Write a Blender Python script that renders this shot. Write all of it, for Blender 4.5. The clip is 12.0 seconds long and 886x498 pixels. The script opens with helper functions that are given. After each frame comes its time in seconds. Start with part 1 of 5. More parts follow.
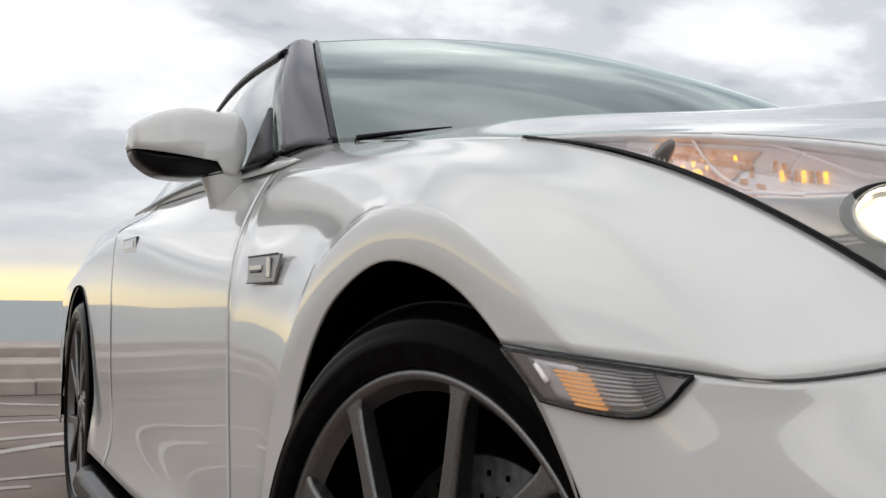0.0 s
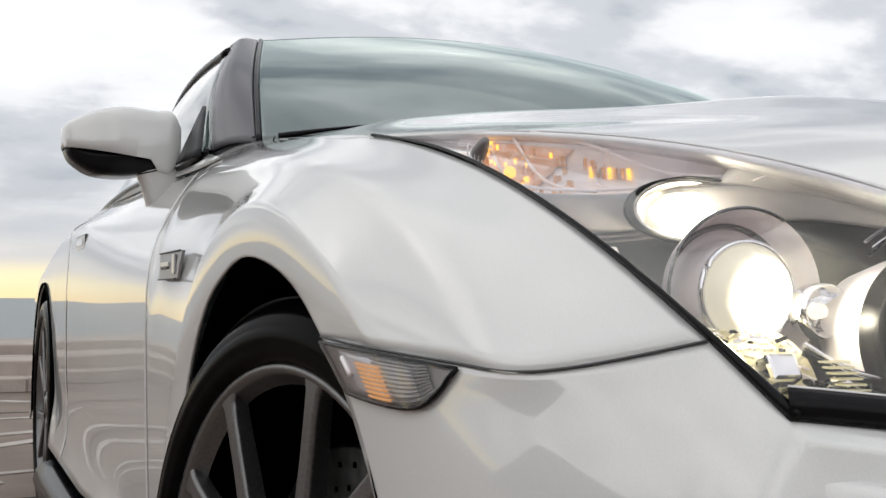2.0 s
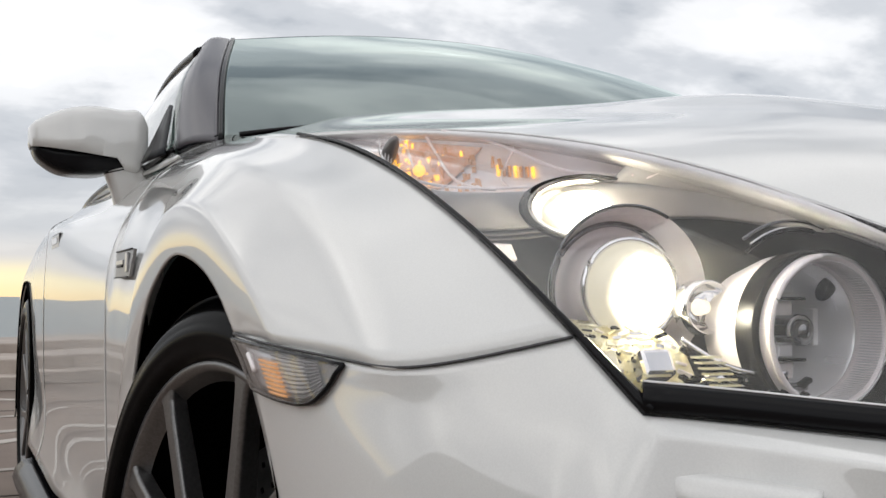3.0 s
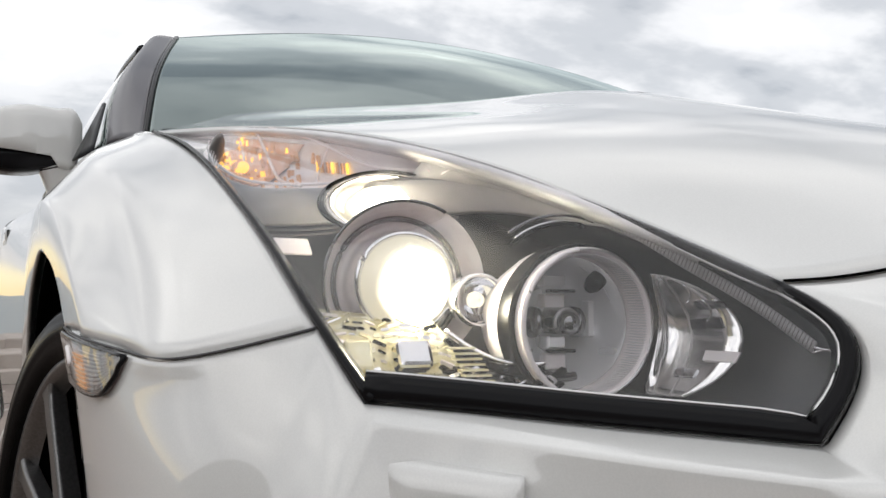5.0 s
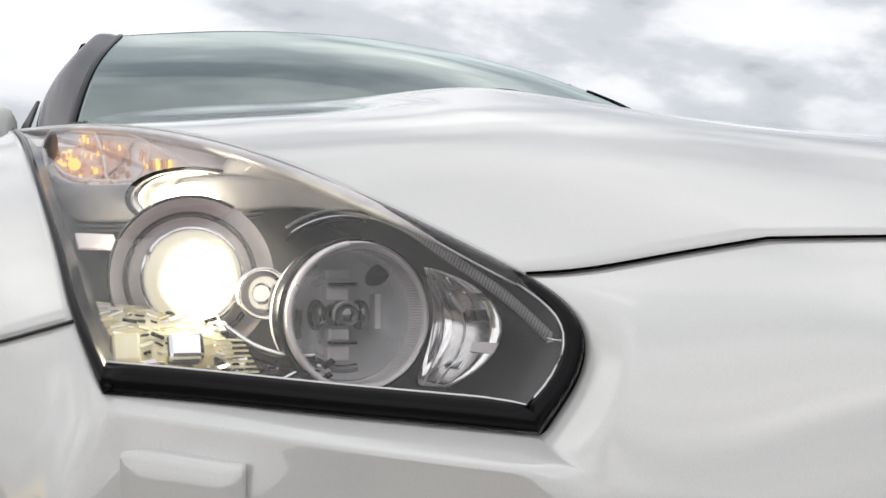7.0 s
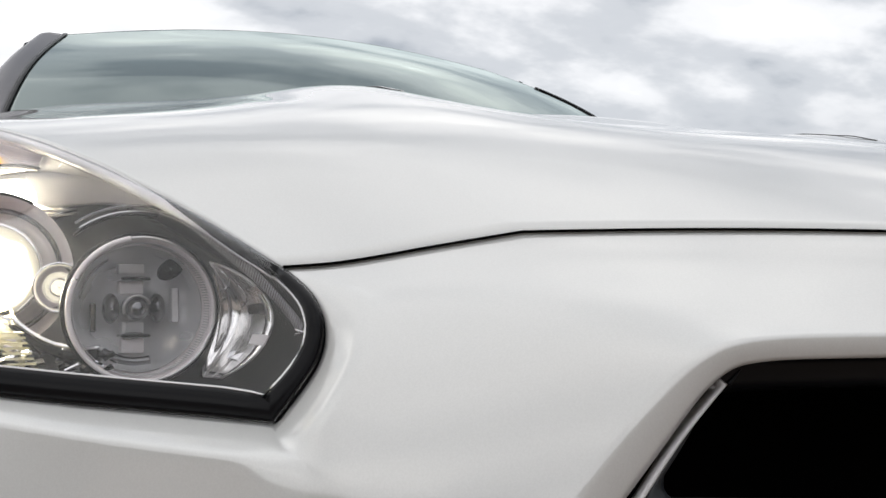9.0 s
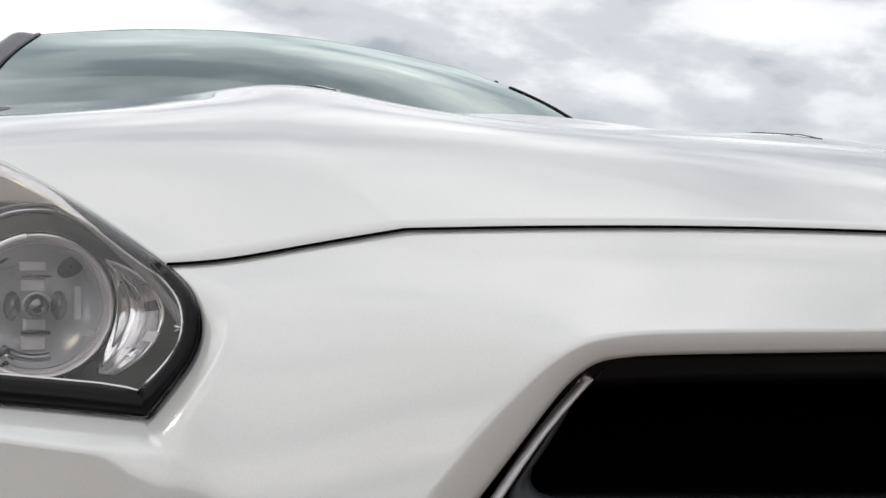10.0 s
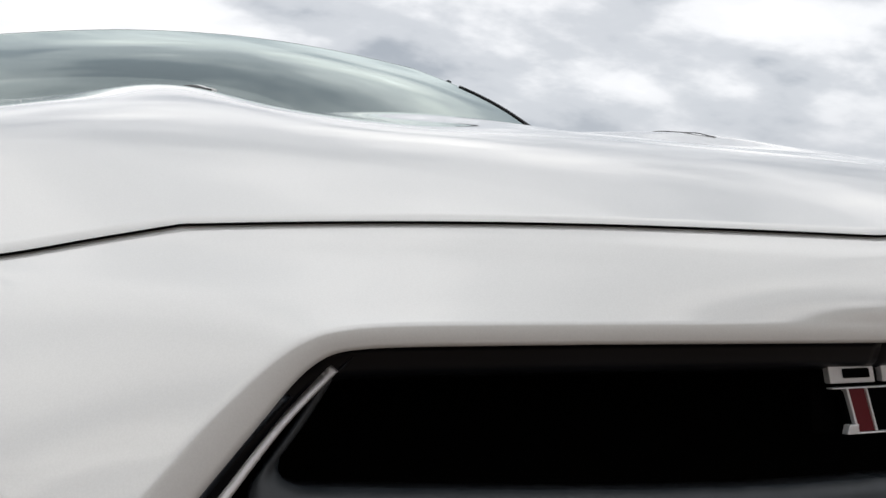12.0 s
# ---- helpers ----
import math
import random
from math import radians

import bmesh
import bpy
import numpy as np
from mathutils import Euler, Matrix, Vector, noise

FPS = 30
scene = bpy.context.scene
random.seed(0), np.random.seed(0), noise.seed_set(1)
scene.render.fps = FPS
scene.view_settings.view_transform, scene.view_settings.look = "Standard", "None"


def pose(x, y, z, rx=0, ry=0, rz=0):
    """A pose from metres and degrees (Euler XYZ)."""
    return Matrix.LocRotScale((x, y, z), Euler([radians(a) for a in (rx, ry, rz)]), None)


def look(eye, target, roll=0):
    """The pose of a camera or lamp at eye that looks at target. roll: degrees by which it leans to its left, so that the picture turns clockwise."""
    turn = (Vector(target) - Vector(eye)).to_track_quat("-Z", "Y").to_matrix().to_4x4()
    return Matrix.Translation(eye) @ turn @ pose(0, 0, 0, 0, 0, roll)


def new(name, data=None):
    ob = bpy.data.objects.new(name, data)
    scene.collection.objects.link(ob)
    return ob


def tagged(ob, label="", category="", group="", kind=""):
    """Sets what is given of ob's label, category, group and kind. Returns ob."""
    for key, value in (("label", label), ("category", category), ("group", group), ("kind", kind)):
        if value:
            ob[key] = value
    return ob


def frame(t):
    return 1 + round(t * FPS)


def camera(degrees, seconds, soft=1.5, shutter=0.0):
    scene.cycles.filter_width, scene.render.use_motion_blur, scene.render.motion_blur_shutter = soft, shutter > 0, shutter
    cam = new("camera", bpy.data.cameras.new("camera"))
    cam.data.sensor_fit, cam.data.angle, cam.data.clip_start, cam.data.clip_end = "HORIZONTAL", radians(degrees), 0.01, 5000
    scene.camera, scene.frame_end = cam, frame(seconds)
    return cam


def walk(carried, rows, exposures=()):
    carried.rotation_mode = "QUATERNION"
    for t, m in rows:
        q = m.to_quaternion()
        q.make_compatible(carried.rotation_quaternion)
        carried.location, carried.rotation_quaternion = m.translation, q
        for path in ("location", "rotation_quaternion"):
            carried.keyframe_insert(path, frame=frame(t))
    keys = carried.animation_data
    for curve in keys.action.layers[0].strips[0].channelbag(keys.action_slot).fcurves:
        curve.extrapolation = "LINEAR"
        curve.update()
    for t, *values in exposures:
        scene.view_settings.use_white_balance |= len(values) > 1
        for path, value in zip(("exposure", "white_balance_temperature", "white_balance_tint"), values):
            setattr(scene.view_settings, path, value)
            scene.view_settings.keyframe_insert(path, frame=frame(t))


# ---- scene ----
cam = camera(43.56, 12.0)
PATH = [
    (0.0, pose(-1.3352, -0.0482, 0.7048, 92.814, -0.530, -24.486)),
    (1.0, pose(-1.2708, -0.0883, 0.7046, 92.735, -0.468, -24.248)),
    (2.0, pose(-1.2062, -0.1279, 0.7043, 92.645, -0.396, -24.038)),
    (3.0, pose(-1.1417, -0.1668, 0.7039, 92.549, -0.319, -23.853)),
    (4.0, pose(-1.0771, -0.2051, 0.7032, 92.451, -0.238, -23.690)),
    (5.0, pose(-1.0126, -0.2428, 0.7025, 92.353, -0.156, -23.546)),
    (6.0, pose(-0.9482, -0.2799, 0.7016, 92.260, -0.076, -23.416)),
    (7.0, pose(-0.8840, -0.3165, 0.7005, 92.175, -0.000, -23.298)),
    (8.0, pose(-0.8199, -0.3524, 0.6992, 92.101, 0.067, -23.188)),
    (9.0, pose(-0.7561, -0.3878, 0.6977, 92.044, 0.125, -23.083)),
    (10.0, pose(-0.6926, -0.4227, 0.6961, 92.005, 0.170, -22.979)),
    (11.0, pose(-0.6294, -0.4570, 0.6943, 91.989, 0.200, -22.873)),
    (12.0, pose(-0.5665, -0.4907, 0.6923, 91.999, 0.211, -22.762)),
]
walk(cam, PATH)

# ---------------------------------------------------------------- world and light
world = bpy.data.worlds.new("overcast_sky")
scene.world = world
world.use_nodes = True
wt = world.node_tree
wt.nodes.clear()


def wnode(kind, **props):
    n = wt.nodes.new(kind)
    for k, v in props.items():
        setattr(n, k, v)
    return n


SUN_UP, SUN_ROUND = radians(66), radians(205)
w_out = wnode("ShaderNodeOutputWorld")
w_bg = wnode("ShaderNodeBackground")
w_sky = wnode("ShaderNodeTexSky", sky_type="NISHITA", sun_disc=False, sun_elevation=SUN_UP, sun_rotation=SUN_ROUND)
w_tc = wnode("ShaderNodeTexCoord")
w_sep = wnode("ShaderNodeSeparateXYZ")
wt.links.new(w_tc.outputs["Generated"], w_sep.inputs[0])


def wmath(op, a, b=0.0, c=0.0):
    n = wnode("ShaderNodeMath", operation=op)
    for i, v in enumerate((a, b, c)):
        if isinstance(v, (int, float)):
            n.inputs[i].default_value = v
        else:
            wt.links.new(v, n.inputs[i])
    return n.outputs[0]


def wramp(fac, stops, ease="EASE"):
    n = wnode("ShaderNodeValToRGB")
    n.color_ramp.interpolation = ease
    e = n.color_ramp.elements
    while len(e) < len(stops):
        e.new(0.5)
    for el, (p, c) in zip(e, stops):
        el.position, el.color = p, (*c, 1)
    wt.links.new(fac, n.inputs[0])
    return n.outputs[0]


def wmix(fac, a, b, blend="MIX"):
    n = wnode("ShaderNodeMix", data_type="RGBA", blend_type=blend)
    for sock, v in ((n.inputs[0], fac), (n.inputs[6], a), (n.inputs[7], b)):
        if isinstance(v, (int, float)):
            sock.default_value = v
        elif isinstance(v, tuple):
            sock.default_value = (*v, 1)
        else:
            wt.links.new(v, sock)
    return n.outputs[2]


# cloud deck: the direction laid onto a flat layer, so that clouds crowd together towards the horizon
up = wmath("MAXIMUM", w_sep.outputs[2], 0.0)
lift = wmath("ADD", up, 0.32)
cx = wmath("DIVIDE", w_sep.outputs[0], lift)
cy = wmath("DIVIDE", w_sep.outputs[1], lift)
w_comb = wnode("ShaderNodeCombineXYZ")
wt.links.new(cx, w_comb.inputs[0])
wt.links.new(cy, w_comb.inputs[1])


def clouds(scale, detail, shift, distort=0.12):
    m = wnode("ShaderNodeMapping")
    m.inputs["Location"].default_value = shift
    m.inputs["Scale"].default_value = (0.8, 1.0, 1.0)
    wt.links.new(w_comb.outputs[0], m.inputs[0])
    n = wnode("ShaderNodeTexNoise")
    n.inputs["Scale"].default_value = scale
    n.inputs["Detail"].default_value = detail
    n.inputs["Roughness"].default_value = 0.51
    n.inputs["Distortion"].default_value = distort
    wt.links.new(m.outputs[0], n.inputs["Vector"])
    return n.outputs["Fac"]


big = clouds(2.7, 6.0, (3.1, 1.7, 0.0))
fine = clouds(6.0, 8.0, (7.3, 2.2, 0.4))
mass = wmath("ADD", wmath("ADD", wmath("MULTIPLY", big, 0.74), wmath("MULTIPLY", fine, 0.26)), wmath("MULTIPLY_ADD", w_sep.outputs[0], -0.065, 0.012))
# larger cloud masses and breaks: direction, spread in degrees, thinner (+) or thicker (-)
PUFFS = (((0.5505, 0.8020, 0.2319), 2.4, -0.038),
         ((0.5960, 0.7666, 0.2391), 2.6, 0.022),
         ((0.6301, 0.7491, 0.2047), 3.0, 0.008),
         ((0.1079, 0.9744, 0.1970), 4.0, 0.034),
         ((0.1873, 0.9655, 0.1807), 2.6, 0.027),
         ((0.0709, 0.9914, 0.1099), 2.2, -0.027),
         ((0.2951, 0.9215, 0.2526), 4.0, -0.023),
         ((0.4508, 0.8561, 0.2529), 4.0, -0.013),
         ((0.1421, 0.9600, 0.2412), 3.5, 0.013))
for way, spread, amount in PUFFS:
    w_dot = wnode("ShaderNodeVectorMath", operation="DOT_PRODUCT")
    wt.links.new(w_tc.outputs["Generated"], w_dot.inputs[0])
    w_dot.inputs[1].default_value = way
    w_map = wnode("ShaderNodeMapRange", interpolation_type="SMOOTHERSTEP")
    w_map.inputs[1].default_value, w_map.inputs[2].default_value = math.cos(radians(2.0 * spread)), math.cos(radians(0.3 * spread))
    w_map.inputs[3].default_value, w_map.inputs[4].default_value = 0.0, amount
    wt.links.new(w_dot.outputs["Value"], w_map.inputs[0])
    mass = wmath("ADD", mass, w_map.outputs[0])
cloud = wramp(mass, ((0.36, (0.36, 0.385, 0.42)), (0.45, (0.57, 0.585, 0.61)), (0.54, (0.84, 0.84, 0.85)), (0.62, (1.08, 1.07, 1.05)), (0.70, (1.6, 1.58, 1.54))))
dim_sky = wmix(1.0, w_sky.outputs[0], (0.1, 0.1, 0.1), "MULTIPLY")
day = wmix(0.10, cloud, dim_sky)
# clear warm strip along the sea horizon, below the cloud deck
low = wramp(w_sep.outputs[2], ((0.0, (0.95, 0.74, 0.42)), (0.018, (0.92, 0.80, 0.50)), (0.036, (0.62, 0.60, 0.58)), (0.06, (0.42, 0.44, 0.47)), (0.12, (0.46, 0.48, 0.52))))
strip = wramp(w_sep.outputs[2], ((0.0, (1, 1, 1)), (0.025, (0.92, 0.92, 0.92)), (0.05, (0.75, 0.75, 0.75)), (0.11, (0.5, 0.5, 0.5)), (0.19, (0, 0, 0))))
final = wmix(strip, day, low)
wt.links.new(final, w_bg.inputs[0])
w_bg.inputs[1].default_value = 1.25
wt.links.new(w_bg.outputs[0], w_out.inputs[0])

sun_data = bpy.data.lights.new("sun", "SUN")
sun_data.energy, sun_data.angle, sun_data.color = 0.5, radians(140), (1.0, 0.97, 0.92)
sun = new("sun", sun_data)
sun.matrix_world = look((0, 0, 20), Vector((0, 0, 20)) - Vector((math.sin(SUN_ROUND) * math.cos(SUN_UP), math.cos(SUN_ROUND) * math.cos(SUN_UP), math.sin(SUN_UP))))


# ---------------------------------------------------------------- materials
def material(name, color=(0.5, 0.5, 0.5), rough=0.5, metal=0.0, **extra):
    m = bpy.data.materials.new(name)
    m.use_nodes = True
    b = m.node_tree.nodes["Principled BSDF"]
    b.inputs["Base Color"].default_value = (*color, 1)
    b.inputs["Roughness"].default_value = rough
    b.inputs["Metallic"].default_value = metal
    for k, v in extra.items():
        key = k.replace("_", " ")
        b.inputs[key].default_value = (*v, 1) if isinstance(v, tuple) else v
    return m


def vary(m, scale, dark, light, detail=6.0, bump=0.0, bump_scale=None, rough=None, space="Object", stretch=(1, 1, 1), mid=(0.35, 0.65)):
    """Colour between two tones by noise, with fine relief and uneven gloss."""
    t = m.node_tree
    b = t.nodes["Principled BSDF"]
    tc, mp = t.nodes.new("ShaderNodeTexCoord"), t.nodes.new("ShaderNodeMapping")
    mp.inputs["Scale"].default_value = stretch
    t.links.new(tc.outputs[space], mp.inputs[0])
    n = t.nodes.new("ShaderNodeTexNoise")
    n.inputs["Scale"].default_value, n.inputs["Detail"].default_value = scale, detail
    t.links.new(mp.outputs[0], n.inputs["Vector"])
    r = t.nodes.new("ShaderNodeValToRGB")
    r.color_ramp.elements[0].position, r.color_ramp.elements[1].position = mid
    r.color_ramp.elements[0].color, r.color_ramp.elements[1].color = (*dark, 1), (*light, 1)
    t.links.new(n.outputs["Fac"], r.inputs[0])
    t.links.new(r.outputs[0], b.inputs["Base Color"])
    if rough:
        q = t.nodes.new("ShaderNodeMapRange")
        q.inputs[3].default_value, q.inputs[4].default_value = rough
        t.links.new(n.outputs["Fac"], q.inputs[0])
        t.links.new(q.outputs[0], b.inputs["Roughness"])
    if bump:
        n2 = t.nodes.new("ShaderNodeTexNoise")
        n2.inputs["Scale"].default_value, n2.inputs["Detail"].default_value = bump_scale or scale * 8, 5
        t.links.new(mp.outputs[0], n2.inputs["Vector"])
        bp = t.nodes.new("ShaderNodeBump")
        bp.inputs["Strength"].default_value, bp.inputs["Distance"].default_value = bump, 0.01
        t.links.new(n2.outputs["Fac"], bp.inputs["Height"])
        t.links.new(bp.outputs[0], b.inputs["Normal"])
    return m


M_paint = vary(material("pearl_white_paint", rough=0.28, Coat_Weight=1.0, Coat_Roughness=0.012, Coat_IOR=1.85), 900.0, (0.635, 0.635, 0.622), (0.665, 0.665, 0.652), detail=2)
M_pillar = vary(material("dark_gloss_paint", rough=0.35, Coat_Weight=0.35, Coat_Roughness=0.06, Specular_IOR_Level=0.3), 600.0, (0.050, 0.047, 0.056), (0.075, 0.070, 0.082), detail=2)
M_black = material("black_plastic", (0.012, 0.012, 0.013), 0.45)
M_gasket = material("black_gloss_trim", (0.005, 0.005, 0.006), 0.22, Specular_IOR_Level=0.14)
M_seam = material("grey_joint", (0.055, 0.055, 0.057), 0.6)
# near-black: shade inside cavities put into the colour; also joints and dark enamel
M_void = material("cavity_shade_black", (0.0012, 0.0012, 0.0013), 1.0, Specular_IOR_Level=0.02)
M_rubber = vary(material("tyre_rubber", Specular_IOR_Level=0.03), 40.0, (0.0015, 0.0015, 0.0016), (0.0035, 0.0035, 0.0038), rough=(0.14, 0.24), bump=0.03, bump_scale=400)
M_chrome = material("chrome", (0.82, 0.82, 0.84), 0.08, 1.0)
M_satin = material("satin_silver", (0.62, 0.61, 0.61), 0.28, 1.0)
M_rim = vary(material("dark_alloy", rough=0.3, metal=0.85), 300.0, (0.165, 0.162, 0.162), (0.205, 0.202, 0.202), detail=2, rough=(0.28, 0.40))
M_disc = vary(material("brake_iron", metal=1.0), 60.0, (0.05, 0.048, 0.046), (0.09, 0.087, 0.084), rough=(0.3, 0.5), stretch=(1, 1, 1))
def pane(name, tint, base=0.05, power=4.0, haze=0.0, gloss=(0.97, 0.97, 0.97)):
    """Thin glass: tinted see-through with mirror gloss that rises to the edge of view."""
    m = bpy.data.materials.new(name)
    m.use_nodes = True
    t = m.node_tree
    t.nodes.clear()
    out, mix = t.nodes.new("ShaderNodeOutputMaterial"), t.nodes.new("ShaderNodeMixShader")
    fr, tr, gl = t.nodes.new("ShaderNodeLayerWeight"), t.nodes.new("ShaderNodeBsdfTransparent"), t.nodes.new("ShaderNodeBsdfGlossy")
    fr.inputs[0].default_value = 0.5
    pw, sc = t.nodes.new("ShaderNodeMath"), t.nodes.new("ShaderNodeMath")
    pw.operation, sc.operation = "POWER", "MULTIPLY_ADD"
    pw.inputs[1].default_value, sc.inputs[1].default_value, sc.inputs[2].default_value = power, 0.94, base
    t.links.new(fr.outputs["Facing"], pw.inputs[0])
    t.links.new(pw.outputs[0], sc.inputs[0])
    tr.inputs[0].default_value = (*tint, 1)
    gl.inputs["Color"].default_value = (*gloss, 1)
    gl.inputs["Roughness"].default_value = haze
    t.links.new(sc.outputs[0], mix.inputs[0])
    t.links.new(tr.outputs[0], mix.inputs[1])
    t.links.new(gl.outputs[0], mix.inputs[2])
    t.links.new(mix.outputs[0], out.inputs[0])
    return m


def glow(name, color, power):
    m = material(name, (0.02, 0.02, 0.02), 0.4)
    b = m.node_tree.nodes["Principled BSDF"]
    b.inputs["Emission Color"].default_value = (*color, 1)
    b.inputs["Emission Strength"].default_value = power
    return m


M_glass = pane("green_tinted_glass", (0.11, 0.15, 0.14), 0.15, 3.0, 0.03, (0.76, 0.85, 0.83))
M_side_glass = pane("side_glass", (0.55, 0.63, 0.60), 0.08, 3.0)
M_clear = pane("clear_lamp_lens", (0.97, 0.965, 0.975), 0.035, 4.0)
# the cover scatters a little light: haze added in place of the lamp's veiling glare
ct = M_clear.node_tree
c_out = next(n for n in ct.nodes if n.type == "OUTPUT_MATERIAL")
c_haze, c_through, c_sum, c_mix = ct.nodes.new("ShaderNodeBsdfDiffuse"), ct.nodes.new("ShaderNodeBsdfTranslucent"), ct.nodes.new("ShaderNodeMixShader"), ct.nodes.new("ShaderNodeMixShader")
c_haze.inputs[0].default_value = c_through.inputs[0].default_value = (0.9, 0.88, 0.86, 1)
c_sum.inputs[0].default_value, c_mix.inputs[0].default_value = 0.6, 0.045
ct.links.new(c_haze.outputs[0], c_sum.inputs[1])
ct.links.new(c_through.outputs[0], c_sum.inputs[2])
ct.links.new(c_out.inputs[0].links[0].from_socket, c_mix.inputs[1])
ct.links.new(c_sum.outputs[0], c_mix.inputs[2])
ct.links.new(c_mix.outputs[0], c_out.inputs[0])
M_amber = material("amber_plastic", (0.80, 0.46, 0.24), 0.22)
M_amber_lit = glow("lit_amber_bulb", (1.0, 0.50, 0.05), 2.0)
# side marker ribs glow by themselves, standing in for light from a bulb
M_amber_glow = glow("amber_self_glow", (1.0, 0.45, 0.14), 0.6)


def burning(name, centre, spread, core, peak, rest):
    """Glass that burns white in one place and fades outwards to a dim warm gloss."""
    m = material(name, (0.42, 0.40, 0.33), 0.06)
    t = m.node_tree
    b = t.nodes["Principled BSDF"]
    tc = t.nodes.new("ShaderNodeTexCoord")
    mirror_x, away, size, ln = (t.nodes.new("ShaderNodeVectorMath") for _ in range(4))
    mirror_x.operation, away.operation, size.operation, ln.operation = "ABSOLUTE", "SUBTRACT", "DIVIDE", "LENGTH"
    away.inputs[1].default_value = (abs(centre[0]), centre[1], centre[2])
    size.inputs[1].default_value = spread
    t.links.new(tc.outputs["Object"], mirror_x.inputs[0])
    t.links.new(mirror_x.outputs[0], away.inputs[0])
    t.links.new(away.outputs[0], size.inputs[0])
    t.links.new(size.outputs[0], ln.inputs[0])
    streak = t.nodes.new("ShaderNodeTexNoise")
    streak.inputs["Scale"].default_value, streak.inputs["Detail"].default_value = 70.0, 2
    t.links.new(tc.outputs["Object"], streak.inputs["Vector"])
    wob = t.nodes.new("ShaderNodeMath")
    wob.operation, wob.inputs[1].default_value = "MULTIPLY_ADD", 0.30
    t.links.new(streak.outputs["Fac"], wob.inputs[0])
    t.links.new(ln.outputs["Value"], wob.inputs[2])
    fall = t.nodes.new("ShaderNodeMapRange")
    fall.interpolation_type = "SMOOTHSTEP"
    for i, v in ((1, 0.15 + core), (2, 1.15), (3, 1.0), (4, 0.0)):
        fall.inputs[i].default_value = v
    t.links.new(wob.outputs[0], fall.inputs[0])
    cube, gain = t.nodes.new("ShaderNodeMath"), t.nodes.new("ShaderNodeMath")
    cube.operation, cube.inputs[1].default_value = "POWER", 3.0
    gain.operation, gain.inputs[1].default_value, gain.inputs[2].default_value = "MULTIPLY_ADD", peak, rest
    t.links.new(fall.outputs[0], cube.inputs[0])
    t.links.new(cube.outputs[0], gain.inputs[0])
    t.links.new(gain.outputs[0], b.inputs["Emission Strength"])
    b.inputs["Emission Color"].default_value = (1.0, 0.92, 0.70, 1)
    return m


LOW, HIGH, ROOF = (-0.742, 0.447, 0.710), (-0.652, 0.380, 0.6845), (-0.728, 0.515, 0.7690)
M_beam = burning("lit_projector_lens", (LOW[0] + 0.001, LOW[1] - 0.033, LOW[2] - 0.004), (0.036, 0.036, 0.036), 0.12, 130.0, 0.45)
M_roof_bulb = burning("lit_upper_bulb", (ROOF[0], ROOF[1] - 0.006, ROOF[2] - 0.002), (0.048, 0.048, 0.028), 0.05, 32.0, 0.35)
M_lens = glow("warm_lit_lens", (1.0, 0.92, 0.68), 1.30)
M_reflector = material("lamp_reflector", (0.90, 0.89, 0.88), 0.16, 1.0)
M_pale = vary(material("pale_lamp_chamber", rough=0.3, metal=0.1), 60.0, (0.86, 0.80, 0.80), (0.94, 0.90, 0.90), detail=3)
# the low beam's yellow light is put into this mirror's colour
M_lamplit = vary(material("lamplight_tinted_mirror", metal=0.25, rough=0.25), 90.0, (0.86, 0.78, 0.48), (0.95, 0.91, 0.70), detail=3)
M_ribbed = material("frosted_ribs", (0.62, 0.60, 0.61), 0.3, 0.6)
M_smoked = material("smoked_ribs", (0.19, 0.175, 0.17), 0.32, 0.4)
M_band = vary(material("grey_bezel_band", rough=0.5, metal=0.0), 30.0, (0.40, 0.39, 0.40), (0.50, 0.49, 0.50), detail=3)
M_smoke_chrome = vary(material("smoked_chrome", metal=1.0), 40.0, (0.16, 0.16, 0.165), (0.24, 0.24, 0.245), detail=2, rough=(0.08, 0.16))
M_cloudy = vary(material("clouded_cover_edge", rough=0.2), 25.0, (0.66, 0.65, 0.66), (0.80, 0.79, 0.80), detail=3)
M_bowl = vary(material("satin_mirror_bowl", metal=0.5), 20.0, (0.84, 0.84, 0.85), (0.92, 0.92, 0.93), detail=2, rough=(0.20, 0.32))
M_peach = vary(material("peach_plastic", rough=0.25), 120.0, (0.84, 0.44, 0.24), (0.92, 0.68, 0.56), detail=3)
M_ridge = material("pale_pink_plastic", (0.93, 0.84, 0.83), 0.15)
M_silver = material("polished_silver", (0.70, 0.70, 0.71), 0.35, 0.6)
M_red = material("deep_red_enamel", (0.085, 0.004, 0.008), 0.35, Specular_IOR_Level=0.3)
M_slate = vary(material("slate_gloss_trim", rough=0.32, Specular_IOR_Level=0.2), 12.0, (0.004, 0.005, 0.007), (0.006, 0.007, 0.010), detail=2)
M_strip = vary(material("brushed_silver_strip", metal=0.15), 150.0, (0.74, 0.73, 0.74), (0.82, 0.81, 0.82), detail=3, rough=(0.35, 0.5))
M_bar = vary(material("grey_bar_plastic"), 60.0, (0.014, 0.018, 0.022), (0.022, 0.026, 0.031), detail=3, rough=(0.35, 0.5))
M_slat = material("slate_grey_plastic", (0.030, 0.036, 0.046), 0.4)
M_vent = vary(material("grey_vent_plate", metal=0.8), 200.0, (0.30, 0.30, 0.30), (0.37, 0.37, 0.37), detail=2, rough=(0.3, 0.42))
M_line = vary(material("worn_pale_paint"), 5.0, (0.30, 0.265, 0.235), (0.46, 0.42, 0.38), detail=8, rough=(0.6, 0.8))
M_cabin = vary(material("cabin_trim"), 6.0, (0.02, 0.02, 0.022), (0.045, 0.045, 0.048), rough=(0.6, 0.9))
